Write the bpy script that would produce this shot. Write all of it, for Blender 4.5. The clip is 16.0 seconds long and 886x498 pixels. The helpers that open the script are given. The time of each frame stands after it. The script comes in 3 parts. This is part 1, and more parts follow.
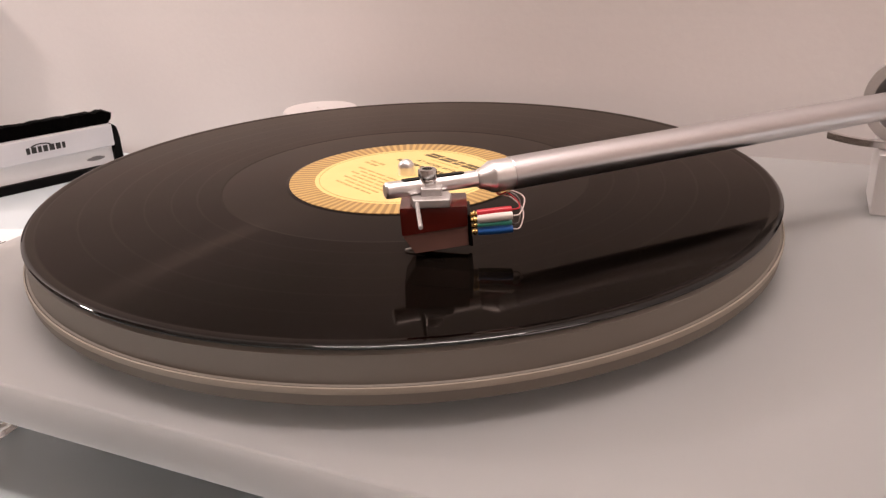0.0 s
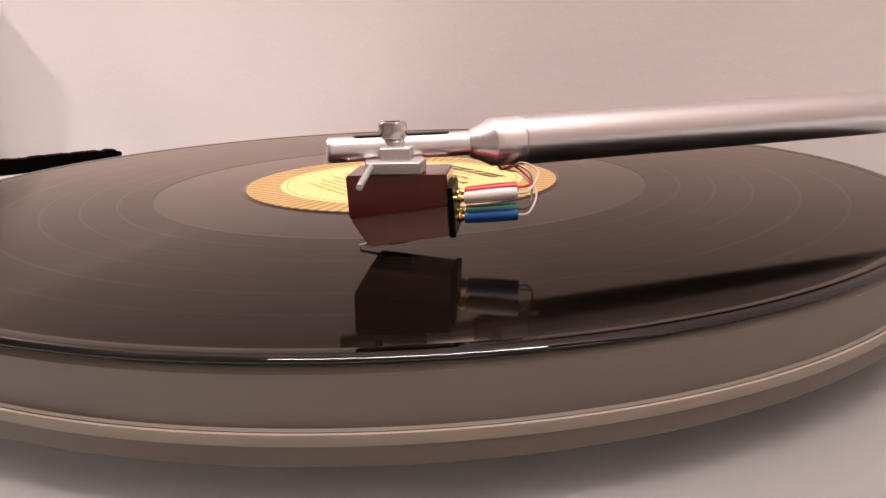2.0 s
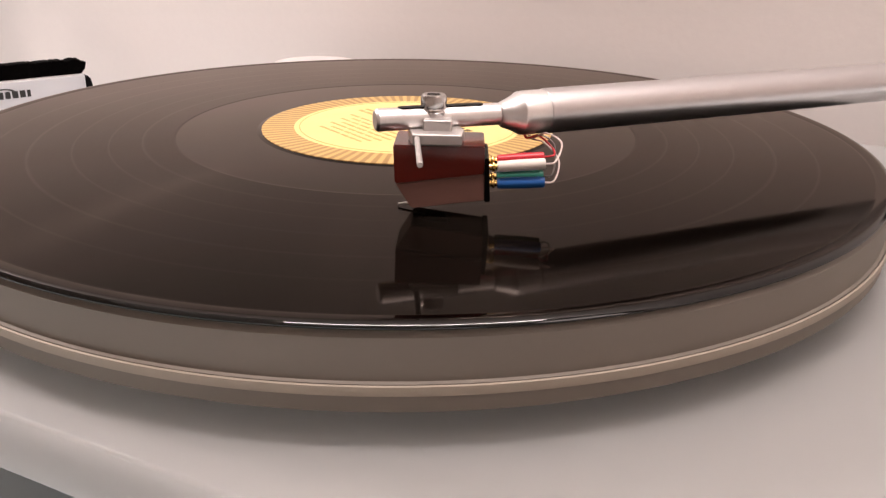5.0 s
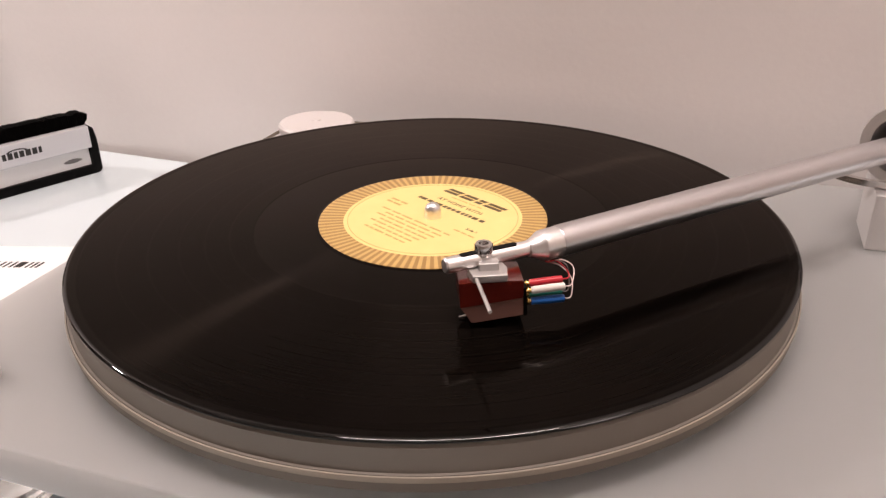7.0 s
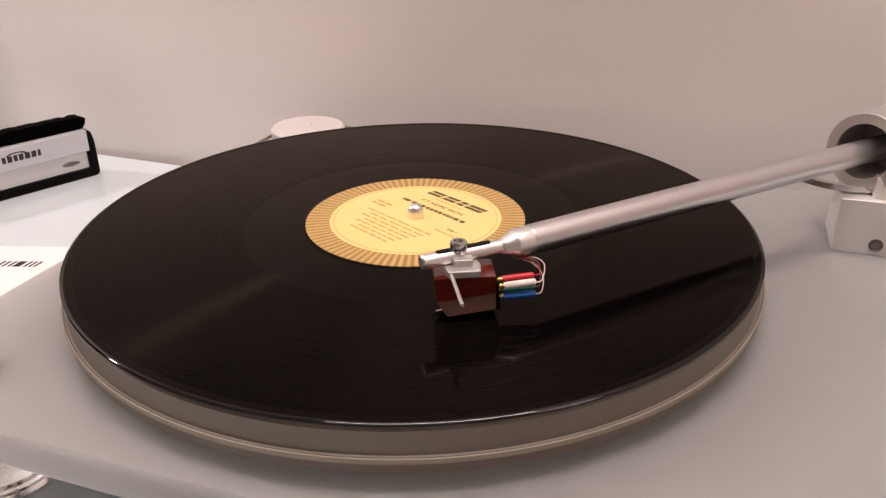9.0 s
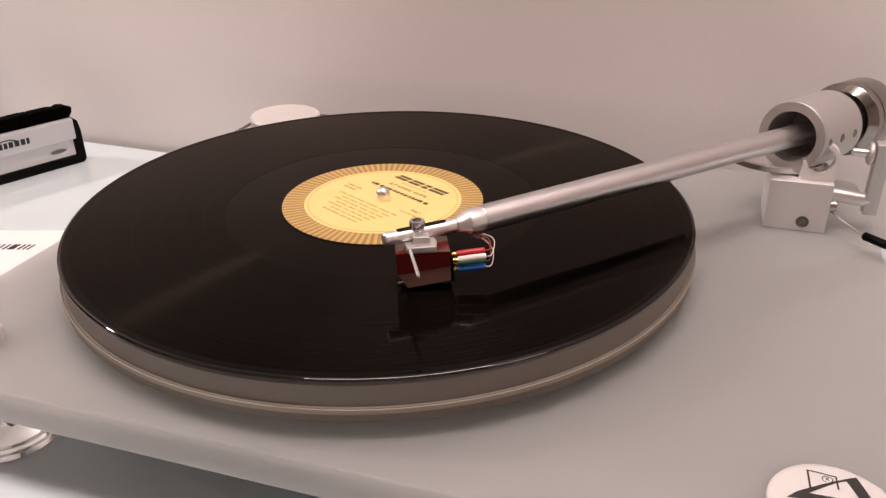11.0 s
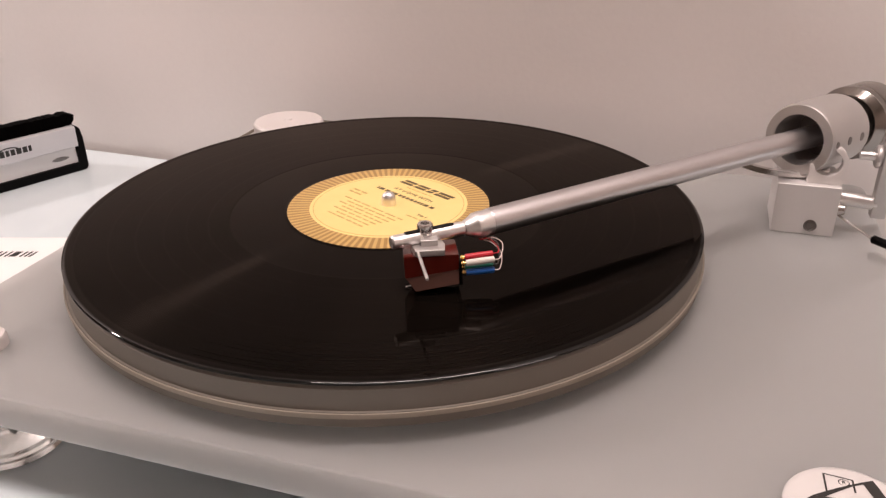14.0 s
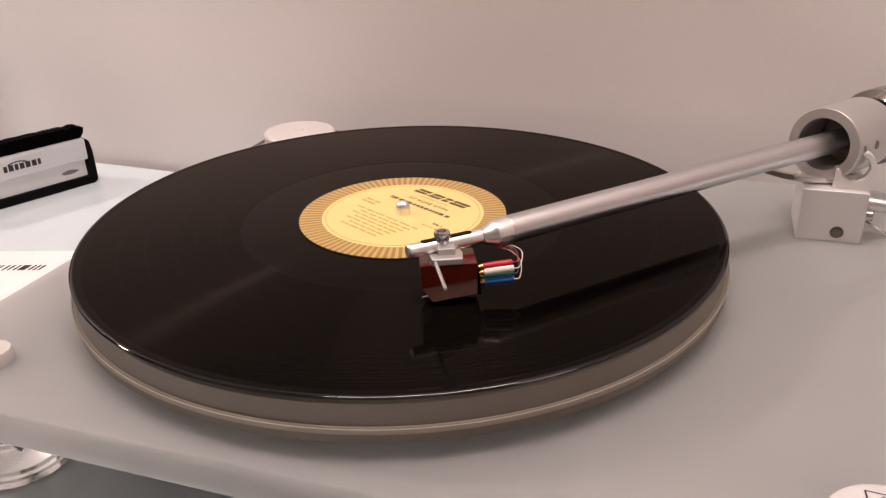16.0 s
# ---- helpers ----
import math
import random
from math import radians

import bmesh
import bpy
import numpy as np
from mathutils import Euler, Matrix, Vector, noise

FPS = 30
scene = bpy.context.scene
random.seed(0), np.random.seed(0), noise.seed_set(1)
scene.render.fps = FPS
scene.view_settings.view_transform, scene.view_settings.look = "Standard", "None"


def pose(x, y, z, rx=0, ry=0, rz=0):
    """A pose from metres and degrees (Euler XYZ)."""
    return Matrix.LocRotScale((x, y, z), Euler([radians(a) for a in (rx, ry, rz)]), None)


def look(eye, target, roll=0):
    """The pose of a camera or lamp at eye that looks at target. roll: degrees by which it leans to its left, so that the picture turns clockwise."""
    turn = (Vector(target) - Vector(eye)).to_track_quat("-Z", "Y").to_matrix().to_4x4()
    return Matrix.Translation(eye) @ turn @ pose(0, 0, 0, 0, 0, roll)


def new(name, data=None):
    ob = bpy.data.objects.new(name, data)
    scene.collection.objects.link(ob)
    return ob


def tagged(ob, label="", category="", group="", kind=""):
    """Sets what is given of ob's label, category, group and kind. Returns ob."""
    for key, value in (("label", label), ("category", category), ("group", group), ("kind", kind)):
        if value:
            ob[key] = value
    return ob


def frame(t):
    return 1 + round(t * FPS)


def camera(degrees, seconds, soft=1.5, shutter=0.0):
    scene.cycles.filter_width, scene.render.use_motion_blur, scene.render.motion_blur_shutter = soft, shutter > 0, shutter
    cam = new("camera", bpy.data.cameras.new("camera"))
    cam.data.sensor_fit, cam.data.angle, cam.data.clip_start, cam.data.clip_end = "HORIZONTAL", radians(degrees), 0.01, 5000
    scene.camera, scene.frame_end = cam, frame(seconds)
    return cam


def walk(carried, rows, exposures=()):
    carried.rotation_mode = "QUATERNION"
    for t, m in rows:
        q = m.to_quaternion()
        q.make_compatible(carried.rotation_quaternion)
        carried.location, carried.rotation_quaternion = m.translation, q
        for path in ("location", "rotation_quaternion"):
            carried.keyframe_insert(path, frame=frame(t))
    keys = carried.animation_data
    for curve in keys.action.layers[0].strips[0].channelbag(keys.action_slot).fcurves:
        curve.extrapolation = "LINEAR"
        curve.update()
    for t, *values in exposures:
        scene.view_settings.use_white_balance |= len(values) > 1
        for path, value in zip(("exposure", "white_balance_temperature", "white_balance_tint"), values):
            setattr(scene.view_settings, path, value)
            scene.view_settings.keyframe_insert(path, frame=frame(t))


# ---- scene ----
cam = camera(58.32, 16.0, soft=1.35, shutter=0.3)
PATH = [
    (0.0, pose(0.0379, -0.3271, 0.0985, 67.77, 2.21, 3.22)),
    (0.5, pose(0.0381, -0.3238, 0.0970, 67.46, 2.25, 2.66)),
    (1.0, pose(0.0387, -0.3134, 0.0892, 67.54, 1.77, 2.09)),
    (1.5, pose(0.0469, -0.2848, 0.0638, 71.25, 1.77, 5.02)),
    (2.0, pose(0.0537, -0.2525, 0.0436, 75.23, 1.71, 8.74)),
    (2.5, pose(0.0544, -0.2375, 0.0332, 75.67, 0.96, 9.26)),
    (3.0, pose(0.0487, -0.2339, 0.0337, 73.46, 0.21, 7.57)),
    (3.5, pose(0.0473, -0.2328, 0.0325, 73.58, 0.18, 8.81)),
    (3.7, pose(0.0488, -0.2339, 0.0314, 74.05, 0.70, 10.07)),
    (5.8, pose(0.0112, -0.3006, 0.1078, 62.86, -0.02, -0.52)),
    (6.0, pose(0.0057, -0.3065, 0.1198, 62.22, 0.65, -1.21)),
    (6.5, pose(0.0029, -0.3144, 0.1322, 63.31, 0.50, -0.88)),
    (7.0, pose(0.0000, -0.3202, 0.1401, 63.95, 0.96, -1.22)),
    (7.5, pose(-0.0019, -0.3226, 0.1407, 64.57, 0.79, -1.40)),
    (8.0, pose(-0.0031, -0.3231, 0.1412, 64.46, 0.71, -1.71)),
    (8.5, pose(-0.0009, -0.3276, 0.1420, 64.46, 0.68, -1.63)),
    (9.0, pose(0.0073, -0.3349, 0.1439, 64.36, 0.77, -1.23)),
    (9.5, pose(0.0148, -0.3459, 0.1490, 63.81, 1.03, -1.01)),
    (10.0, pose(0.0168, -0.3555, 0.1527, 63.45, 0.88, -1.54)),
    (12.5, pose(0.0148, -0.3712, 0.1594, 62.93, 0.75, -2.77)),
    (13.0, pose(0.0142, -0.3696, 0.1569, 63.32, 0.75, -2.75)),
    (13.5, pose(0.0132, -0.3675, 0.1550, 63.59, 0.77, -2.71)),
    (14.0, pose(0.0128, -0.3657, 0.1536, 63.82, 0.87, -2.59)),
    (14.5, pose(0.0116, -0.3647, 0.1532, 63.95, 1.04, -2.57)),
    (15.0, pose(0.0105, -0.3623, 0.1514, 64.21, 1.12, -2.46)),
    (15.5, pose(0.0103, -0.3592, 0.1490, 64.53, 1.30, -2.32)),
    (16.0, pose(0.0099, -0.3573, 0.1476, 64.81, 1.50, -2.15)),
]
walk(cam, PATH, exposures=((0.0, 0.18, 6500, 10), (1.0, 0.13, 6500, 10), (1.5, 0.25, 6500, 12), (2.0, 0.38, 6480, 12), (2.5, 0.45, 6450, 11), (3.7, 0.54, 6450, 9),
                           (5.8, 0.42, 6300, 7), (7.0, 0.18, 6400, 8), (9.0, 0.02, 6500, 10), (12.5, 0.0, 6500, 10), (16.0, 0.0, 6500, 10)))
# ---------------------------------------------------------------- light and exposure
world = bpy.data.worlds.new("room_air")
scene.world = world
world.use_nodes = True
world.node_tree.nodes["Background"].inputs[0].default_value = (1.0, 0.86, 0.78, 1)
world.node_tree.nodes["Background"].inputs[1].default_value = 0.02


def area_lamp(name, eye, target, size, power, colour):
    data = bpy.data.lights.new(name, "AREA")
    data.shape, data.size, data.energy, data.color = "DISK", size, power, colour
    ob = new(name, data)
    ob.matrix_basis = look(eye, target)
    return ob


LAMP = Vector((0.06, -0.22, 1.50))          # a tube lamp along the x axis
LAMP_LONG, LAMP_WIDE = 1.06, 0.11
# light from the left; the lamp that gives it is unseen
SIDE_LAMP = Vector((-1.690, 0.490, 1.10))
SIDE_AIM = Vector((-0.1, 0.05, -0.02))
# fill for the right of the wall; no lamp is known there
WALL_FILL = Vector((0.92, -0.60, 1.40))
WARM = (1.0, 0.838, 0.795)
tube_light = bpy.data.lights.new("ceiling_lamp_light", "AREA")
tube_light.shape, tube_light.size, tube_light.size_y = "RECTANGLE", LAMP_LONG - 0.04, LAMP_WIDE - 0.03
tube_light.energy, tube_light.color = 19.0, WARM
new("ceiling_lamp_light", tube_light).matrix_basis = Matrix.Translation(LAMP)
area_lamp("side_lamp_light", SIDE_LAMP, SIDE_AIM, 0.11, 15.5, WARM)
area_lamp("wall_fill_light", WALL_FILL, (0.30, 0.10, 0.1), 0.50, 2.0, WARM)

# ---------------------------------------------------------------- the plan
YAW = -20.5            # the plinth against the x axis
WALL_YAW = -23.2
TABLE, PLINTH_LOW, PLINTH_TOP = -0.072, -0.040, -0.025
PL = pose(0, 0, 0, 0, 0, YAW)
WALL = pose(-0.200, 0.287, 0, 0, 0, WALL_YAW)
ROOM_FLOOR, ROOM_TOP = -0.82, 1.62
AT = {}


# ---------------------------------------------------------------- helpers for meshes
def thing(name, m, label, category, group="", kind=""):
    ob = new(name)
    ob.matrix_basis = m
    ob.empty_display_size = 0.02
    AT[ob] = m.copy()
    return tagged(ob, label, category, group, kind)


def part(name, bm, material, parent=None, label="", smooth=True, weigh=True):
    """One mesh object whose vertices are given in world metres."""
    bmesh.ops.recalc_face_normals(bm, faces=bm.faces)
    me = bpy.data.meshes.new(name)
    bm.to_mesh(me)
    bm.free()
    me.materials.append(material)
    if smooth:
        me.shade_smooth()
        me.set_sharp_from_angle(angle=radians(38))
    ob = new(name, me)
    if smooth and weigh:
        level = ob.modifiers.new("even_normals", "WEIGHTED_NORMAL")
        level.keep_sharp = True
    AT[ob] = Matrix()
    if parent:
        ob.parent = parent
        ob.matrix_parent_inverse = AT[parent].inverted()
    return tagged(ob, label)


def lathe(profile, n=96, m=None, bm=None):
    """Turns (radius, height) pairs about z; a radius of 0 closes the end."""
    bm = bm or bmesh.new()
    rings, made = [], []
    for r, z in profile:
        if r < 1e-7:
            rings.append([bm.verts.new((0, 0, z))])
        else:
            rings.append([bm.verts.new((r * math.cos(2 * math.pi * i / n), r * math.sin(2 * math.pi * i / n), z)) for i in range(n)])
        made += rings[-1]
    for a, b in zip(rings, rings[1:]):
        for i in range(n):
            j = (i + 1) % n
            if len(a) == 1 and len(b) == 1:
                continue
            if len(a) == 1:
                bm.faces.new((a[0], b[i], b[j]))
            elif len(b) == 1:
                bm.faces.new((a[i], b[0], a[j]))
            else:
                bm.faces.new((a[i], b[i], b[j], a[j]))
    if m is not None:
        bmesh.ops.transform(bm, matrix=m, verts=made)
    return bm


def box(x0, x1, y0, y1, z0, z1, bevel=0.0, m=None, bm=None, segments=3):
    own = bmesh.new()
    bmesh.ops.create_cube(own, size=1)
    for v in own.verts:
        v.co = ((x0 + x1) / 2 + v.co.x * (x1 - x0), (y0 + y1) / 2 + v.co.y * (y1 - y0), (z0 + z1) / 2 + v.co.z * (z1 - z0))
    if bevel:
        bmesh.ops.bevel(own, geom=own.edges[:], offset=bevel, segments=segments, affect="EDGES", profile=0.5)
    if m is not None:
        own.transform(m)
    if bm is None:
        return own
    me = bpy.data.meshes.new("tmp")
    own.to_mesh(me)
    own.free()
    bm.from_mesh(me)
    bpy.data.meshes.remove(me)
    return bm


def slab(outline, z0, z1, bevel=0.0, m=None, segments=3):
    """An upright prism over a flat outline, with rounded rims."""
    bm = bmesh.new()
    face = bm.faces.new([bm.verts.new((x, y, z0)) for x, y in outline])
    top = bmesh.ops.extrude_face_region(bm, geom=[face])["geom"]
    for v in top:
        if isinstance(v, bmesh.types.BMVert):
            v.co.z = z1
    bmesh.ops.recalc_face_normals(bm, faces=bm.faces)
    if bevel:
        rim = [e for e in bm.edges if abs(e.verts[0].co.z - e.verts[1].co.z) < 1e-7]
        bmesh.ops.bevel(bm, geom=rim, offset=bevel, segments=segments, affect="EDGES", profile=0.5)
    if m is not None:
        bm.transform(m)
    return bm


def rounded(x0, x1, y0, y1, r, n=8):
    out = []
    for cx, cy, a in ((x1 - r, y1 - r, 0), (x0 + r, y1 - r, 90), (x0 + r, y0 + r, 180), (x1 - r, y0 + r, 270)):
        for i in range(n + 1):
            t = radians(a + 90 * i / n)
            out.append((cx + r * math.cos(t), cy + r * math.sin(t)))
    return out


def along(a, b):
    """The pose at a whose z axis points to b."""
    a, b = Vector(a), Vector(b)
    return Matrix.Translation(a) @ (b - a).to_track_quat("Z", "Y").to_matrix().to_4x4()


def rod(a, b, r, n=24, r2=None, bm=None, soft=0.0):
    length = (Vector(b) - Vector(a)).length
    r2 = r if r2 is None else r2
    s = soft or min(r, r2) * 0.15
    return lathe([(0, 0), (r - s, 0), (r, s), (r2, length - s), (r2 - s, length), (0, length)], n, along(a, b), bm)


def wire(points, r, n=8, steps=10, bm=None):
    """A round wire on a smooth line through the points."""
    bm = bm or bmesh.new()
    pts = [Vector(p) for p in points]
    line = []
    for i in range(len(pts) - 1):
        p0, p1, p2, p3 = pts[max(i - 1, 0)], pts[i], pts[i + 1], pts[min(i + 2, len(pts) - 1)]
        for k in range(steps + (i == len(pts) - 2)):
            t = k / steps
            line.append(0.5 * (2 * p1 + (p2 - p0) * t + (2 * p0 - 5 * p1 + 4 * p2 - p3) * t * t + (3 * p1 - p0 - 3 * p2 + p3) * t ** 3))
    rings, side = [], None
    for i, p in enumerate(line):
        way = (line[min(i + 1, len(line) - 1)] - line[max(i - 1, 0)]).normalized()
        side = way.orthogonal() if side is None else side - way * side.dot(way)
        side.normalize()
        up = way.cross(side)
        rings.append([bm.verts.new(p + r * (math.cos(a) * side + math.sin(a) * up)) for a in (2 * math.pi * k / n for k in range(n))])
    for a, b in zip(rings, rings[1:]):
        for k in range(n):
            bm.faces.new((a[k], a[(k + 1) % n], b[(k + 1) % n], b[k]))
    bm.faces.new(rings[0][::-1])
    bm.faces.new(rings[-1])
    return bm


def lettering(text, size, m, thick=0.0001, shear=0.0, spacing=1.0):
    data = bpy.data.curves.new("letters", "FONT")
    data.body, data.size, data.extrude, data.shear, data.space_character = text, size, thick / 2, shear, spacing
    data.align_x, data.align_y, data.resolution_u = "CENTER", "CENTER", 3
    ob = new("letters", data)
    me = bpy.data.meshes.new_from_object(ob.evaluated_get(bpy.context.evaluated_depsgraph_get()))
    bm = bmesh.new()
    bm.from_mesh(me)
    bm.transform(m)
    bpy.data.objects.remove(ob)
    bpy.data.curves.remove(data)
    bpy.data.meshes.remove(me)
    return bm


# ---------------------------------------------------------------- materials
def base_material(name, colour, rough, metal=0.0, **more):
    mat = bpy.data.materials.new(name)
    mat.use_nodes = True
    nodes, links = mat.node_tree.nodes, mat.node_tree.links
    shader = nodes["Principled BSDF"]
    shader.inputs["Base Color"].default_value = (*colour, 1)
    shader.inputs["Roughness"].default_value = rough
    shader.inputs["Metallic"].default_value = metal
    for key, value in more.items():
        shader.inputs[key.replace("_", " ")].default_value = value
    return mat, nodes, links, shader


def surface(name, colour, rough, metal=0.0, grain=0.0, grain_scale=400.0, blotch=0.06, blotch_scale=12.0, rough_vary=0.08, bump=0.0, stretch=None, **more):
    """A material with variation at two scales: blotches in colour and gloss, and a fine grain with relief."""
    mat, nodes, links, shader = base_material(name, colour, rough, metal, **more)
    coord = nodes.new("ShaderNodeTexCoord")
    source = coord.outputs["Object"]
    if stretch:
        mapping = nodes.new("ShaderNodeMapping")
        mapping.inputs["Scale"].default_value = stretch
        links.new(source, mapping.inputs["Vector"])
        source = mapping.outputs["Vector"]
    big, fine = nodes.new("ShaderNodeTexNoise"), nodes.new("ShaderNodeTexNoise")
    big.inputs["Scale"].default_value, fine.inputs["Scale"].default_value = blotch_scale, grain_scale
    big.inputs["Detail"].default_value = 5
    fine.inputs["Detail"].default_value = 3
    links.new(source, big.inputs["Vector"])
    links.new(source, fine.inputs["Vector"])
    add = nodes.new("ShaderNodeMath")
    add.operation = "MULTIPLY_ADD"
    add.inputs[1].default_value = blotch * 2
    add.inputs[2].default_value = 1 - blotch
    links.new(big.outputs["Fac"], add.inputs[0])
    add2 = nodes.new("ShaderNodeMath")
    add2.operation = "MULTIPLY_ADD"
    add2.inputs[1].default_value = grain * 2
    add2.inputs[2].default_value = 1 - grain
    links.new(fine.outputs["Fac"], add2.inputs[0])
    mul = nodes.new("ShaderNodeMath")
    mul.operation = "MULTIPLY"
    links.new(add.outputs[0], mul.inputs[0])
    links.new(add2.outputs[0], mul.inputs[1])
    mix = nodes.new("ShaderNodeVectorMath")
    mix.operation = "SCALE"
    mix.inputs[0].default_value = colour
    links.new(mul.outputs[0], mix.inputs["Scale"])
    links.new(mix.outputs[0], shader.inputs["Base Color"])
    gloss = nodes.new("ShaderNodeMath")
    gloss.operation = "MULTIPLY_ADD"
    gloss.inputs[1].default_value = rough_vary
    gloss.inputs[2].default_value = rough - rough_vary / 2
    links.new(big.outputs["Fac"], gloss.inputs[0])
    links.new(gloss.outputs[0], shader.inputs["Roughness"])
    if bump:
        relief = nodes.new("ShaderNodeBump")
        relief.inputs["Strength"].default_value = 0.4
        relief.inputs["Distance"].default_value = bump
        links.new(fine.outputs["Fac"], relief.inputs["Height"])
        links.new(relief.outputs["Normal"], shader.inputs["Normal"])
    return mat


WALL_PAINT = surface("wall_paint", (0.84, 0.79, 0.765), 0.75, grain=0.015, grain_scale=260, blotch=0.05, blotch_scale=3, bump=0.0004)
# tone of the unseen walls, set for how much light they throw back
ROOM_BOUNCE = surface("unseen_wall_bounce_tone", (0.56, 0.50, 0.46), 0.8, grain=0.02, grain_scale=260, blotch=0.06, blotch_scale=3)
CEILING_PAINT = surface("ceiling_paint", (0.75, 0.74, 0.72), 0.85, grain=0.02, blotch=0.03, blotch_scale=2)
FLOOR_WOOD = surface("floor_wood", (0.24, 0.16, 0.10), 0.45, grain=0.15, grain_scale=30, blotch=0.2, blotch_scale=3, stretch=(1, 8, 1))
GLASS_TOP = surface("white_glass", (0.66, 0.735, 0.765), 0.12, grain=0.0, blotch=0.04, blotch_scale=6, rough_vary=0.12)
CABINET = surface("white_lacquer", (0.76, 0.75, 0.73), 0.4, blotch=0.03)
ACRYLIC = surface("frosted_acrylic", (0.415, 0.412, 0.402), 0.40, grain=0.01, grain_scale=900, blotch=0.03, blotch_scale=18, rough_vary=0.1, Subsurface_Weight=0.8, Subsurface_Scale=0.05, Subsurface_Radius=(1.0, 0.95, 0.9))


def let_through(mat, share, colour):
    """Frosted plastic: a share of the light goes through, scattered."""
    nodes, links = mat.node_tree.nodes, mat.node_tree.links
    glow, mix = nodes.new("ShaderNodeBsdfTranslucent"), nodes.new("ShaderNodeMixShader")
    glow.inputs["Color"].default_value = (*colour, 1)
    mix.inputs[0].default_value = share
    links.new(nodes["Principled BSDF"].outputs[0], mix.inputs[1])
    links.new(glow.outputs[0], mix.inputs[2])
    links.new(mix.outputs[0], nodes["Material Output"].inputs["Surface"])


let_through(ACRYLIC, 0.36, (0.92, 0.92, 0.92))
MILKY = surface("milky_acrylic", (0.74, 0.69, 0.67), 0.35, grain=0.01, blotch=0.03, blotch_scale=30)
let_through(MILKY, 0.15, (0.85, 0.83, 0.82))
PLATTER = surface("smoky_frosted_acrylic", (0.185, 0.161, 0.134), 0.60, grain=0.02, grain_scale=800, blotch=0.05, blotch_scale=20)
BELT = surface("pale_rubber", (0.33, 0.285, 0.23), 0.6, grain=0.03, grain_scale=500)
SOFT_WHITE = surface("white_plastic", (0.82, 0.78, 0.76), 0.35, grain=0.01, blotch=0.03, blotch_scale=30)
ALU = surface("satin_aluminium", (0.67, 0.65, 0.655), 0.33, 1.0, grain=0.015, grain_scale=900, blotch=0.02, blotch_scale=30, rough_vary=0.03)
ALU_BRIGHT = surface("turned_aluminium", (0.86, 0.84, 0.83), 0.36, 1.0, grain=0.04, grain_scale=1200, blotch=0.05, blotch_scale=80, rough_vary=0.1)
ALU_MATT = surface("bead_blasted_aluminium", (0.58, 0.555, 0.54), 0.48, 0.85, grain=0.03, grain_scale=1800, blotch=0.04, blotch_scale=40, bump=0.00003)
BLOCK_ALU = surface("silver_anodised_block", (0.74, 0.72, 0.71), 0.45, 0.35, grain=0.03, grain_scale=1800, blotch=0.03, blotch_scale=40, bump=0.00002)
STEEL = surface("polished_steel", (0.62, 0.595, 0.58), 0.2, 1.0, blotch=0.06, blotch_scale=90, rough_vary=0.1)
WEIGHT_STEEL = surface("dark_polished_steel", (0.30, 0.275, 0.255), 0.16, 1.0, blotch=0.08, blotch_scale=90, rough_vary=0.1)
SCREW_STEEL = surface("blackened_steel", (0.22, 0.20, 0.19), 0.3, 0.9, blotch=0.1, blotch_scale=300)
DARK_STEEL = surface("dark_steel", (0.17, 0.155, 0.15), 0.32, 1.0, blotch=0.08, blotch_scale=90)
BLACK = surface("black_plastic", (0.0016, 0.0013, 0.0013), 0.38, grain=0.1, blotch=0.1, blotch_scale=40, Specular_IOR_Level=0.10)
BRISTLE = surface("carbon_fibre_bristles", (0.0012, 0.0009, 0.0008), 0.7, grain=0.3, grain_scale=1500, blotch=0.1, Specular_IOR_Level=0.03)
ROSEWOOD = surface("red_brown_wood", (0.105, 0.0105, 0.0065), 0.2, grain=0.35, grain_scale=260, blotch=0.25, blotch_scale=120, stretch=(0.15, 1, 1), Coat_Weight=0.6, Coat_Roughness=0.1)
PALEWOOD = surface("pale_red_brown_body", (0.19, 0.098, 0.080), 0.35, grain=0.15, grain_scale=300, blotch=0.12, blotch_scale=150, stretch=(0.2, 1, 1))
GOLD = surface("gold_plate", (0.90, 0.62, 0.22), 0.2, 1.0, blotch=0.05, blotch_scale=200)
RED = surface("red_sleeve", (0.55, 0.02, 0.035), 0.35, blotch=0.08, blotch_scale=200)
WHITE = surface("white_sleeve", (0.80, 0.74, 0.68), 0.4, blotch=0.06, blotch_scale=200)
GREEN = surface("green_sleeve", (0.02, 0.16, 0.11), 0.35, blotch=0.08, blotch_scale=200)
BLUE = surface("blue_sleeve", (0.012, 0.10, 0.36), 0.35, blotch=0.08, blotch_scale=200)
WIRE_CLEAR = surface("pale_wire", (0.70, 0.58, 0.54), 0.35, blotch=0.05, blotch_scale=200)
PAPER = surface("white_paper", (0.86, 0.85, 0.84), 0.6, grain=0.02, grain_scale=700, blotch=0.02)
INK = surface("black_ink", (0.02, 0.018, 0.016), 0.5, blotch=0.1, blotch_scale=80)
LABEL_INK = surface("brown_black_ink", (0.10, 0.065, 0.02), 0.55, grain=0.2, grain_scale=900, blotch=0.2, blotch_scale=200)
FAINT_INK = surface("faint_brown_ink", (0.56, 0.38, 0.12), 0.55, grain=0.2, grain_scale=900, blotch=0.2, blotch_scale=200)
SILVER_PLATE = surface("brushed_silver_plate", (0.66, 0.65, 0.67), 0.42, 0.35, grain=0.04, grain_scale=500, blotch=0.03, blotch_scale=30, stretch=(1, 1, 12))
INNER_PLATE = surface("white_brush_plate", (0.80, 0.79, 0.79), 0.3, grain=0.02, grain_scale=500, blotch=0.04, blotch_scale=40)
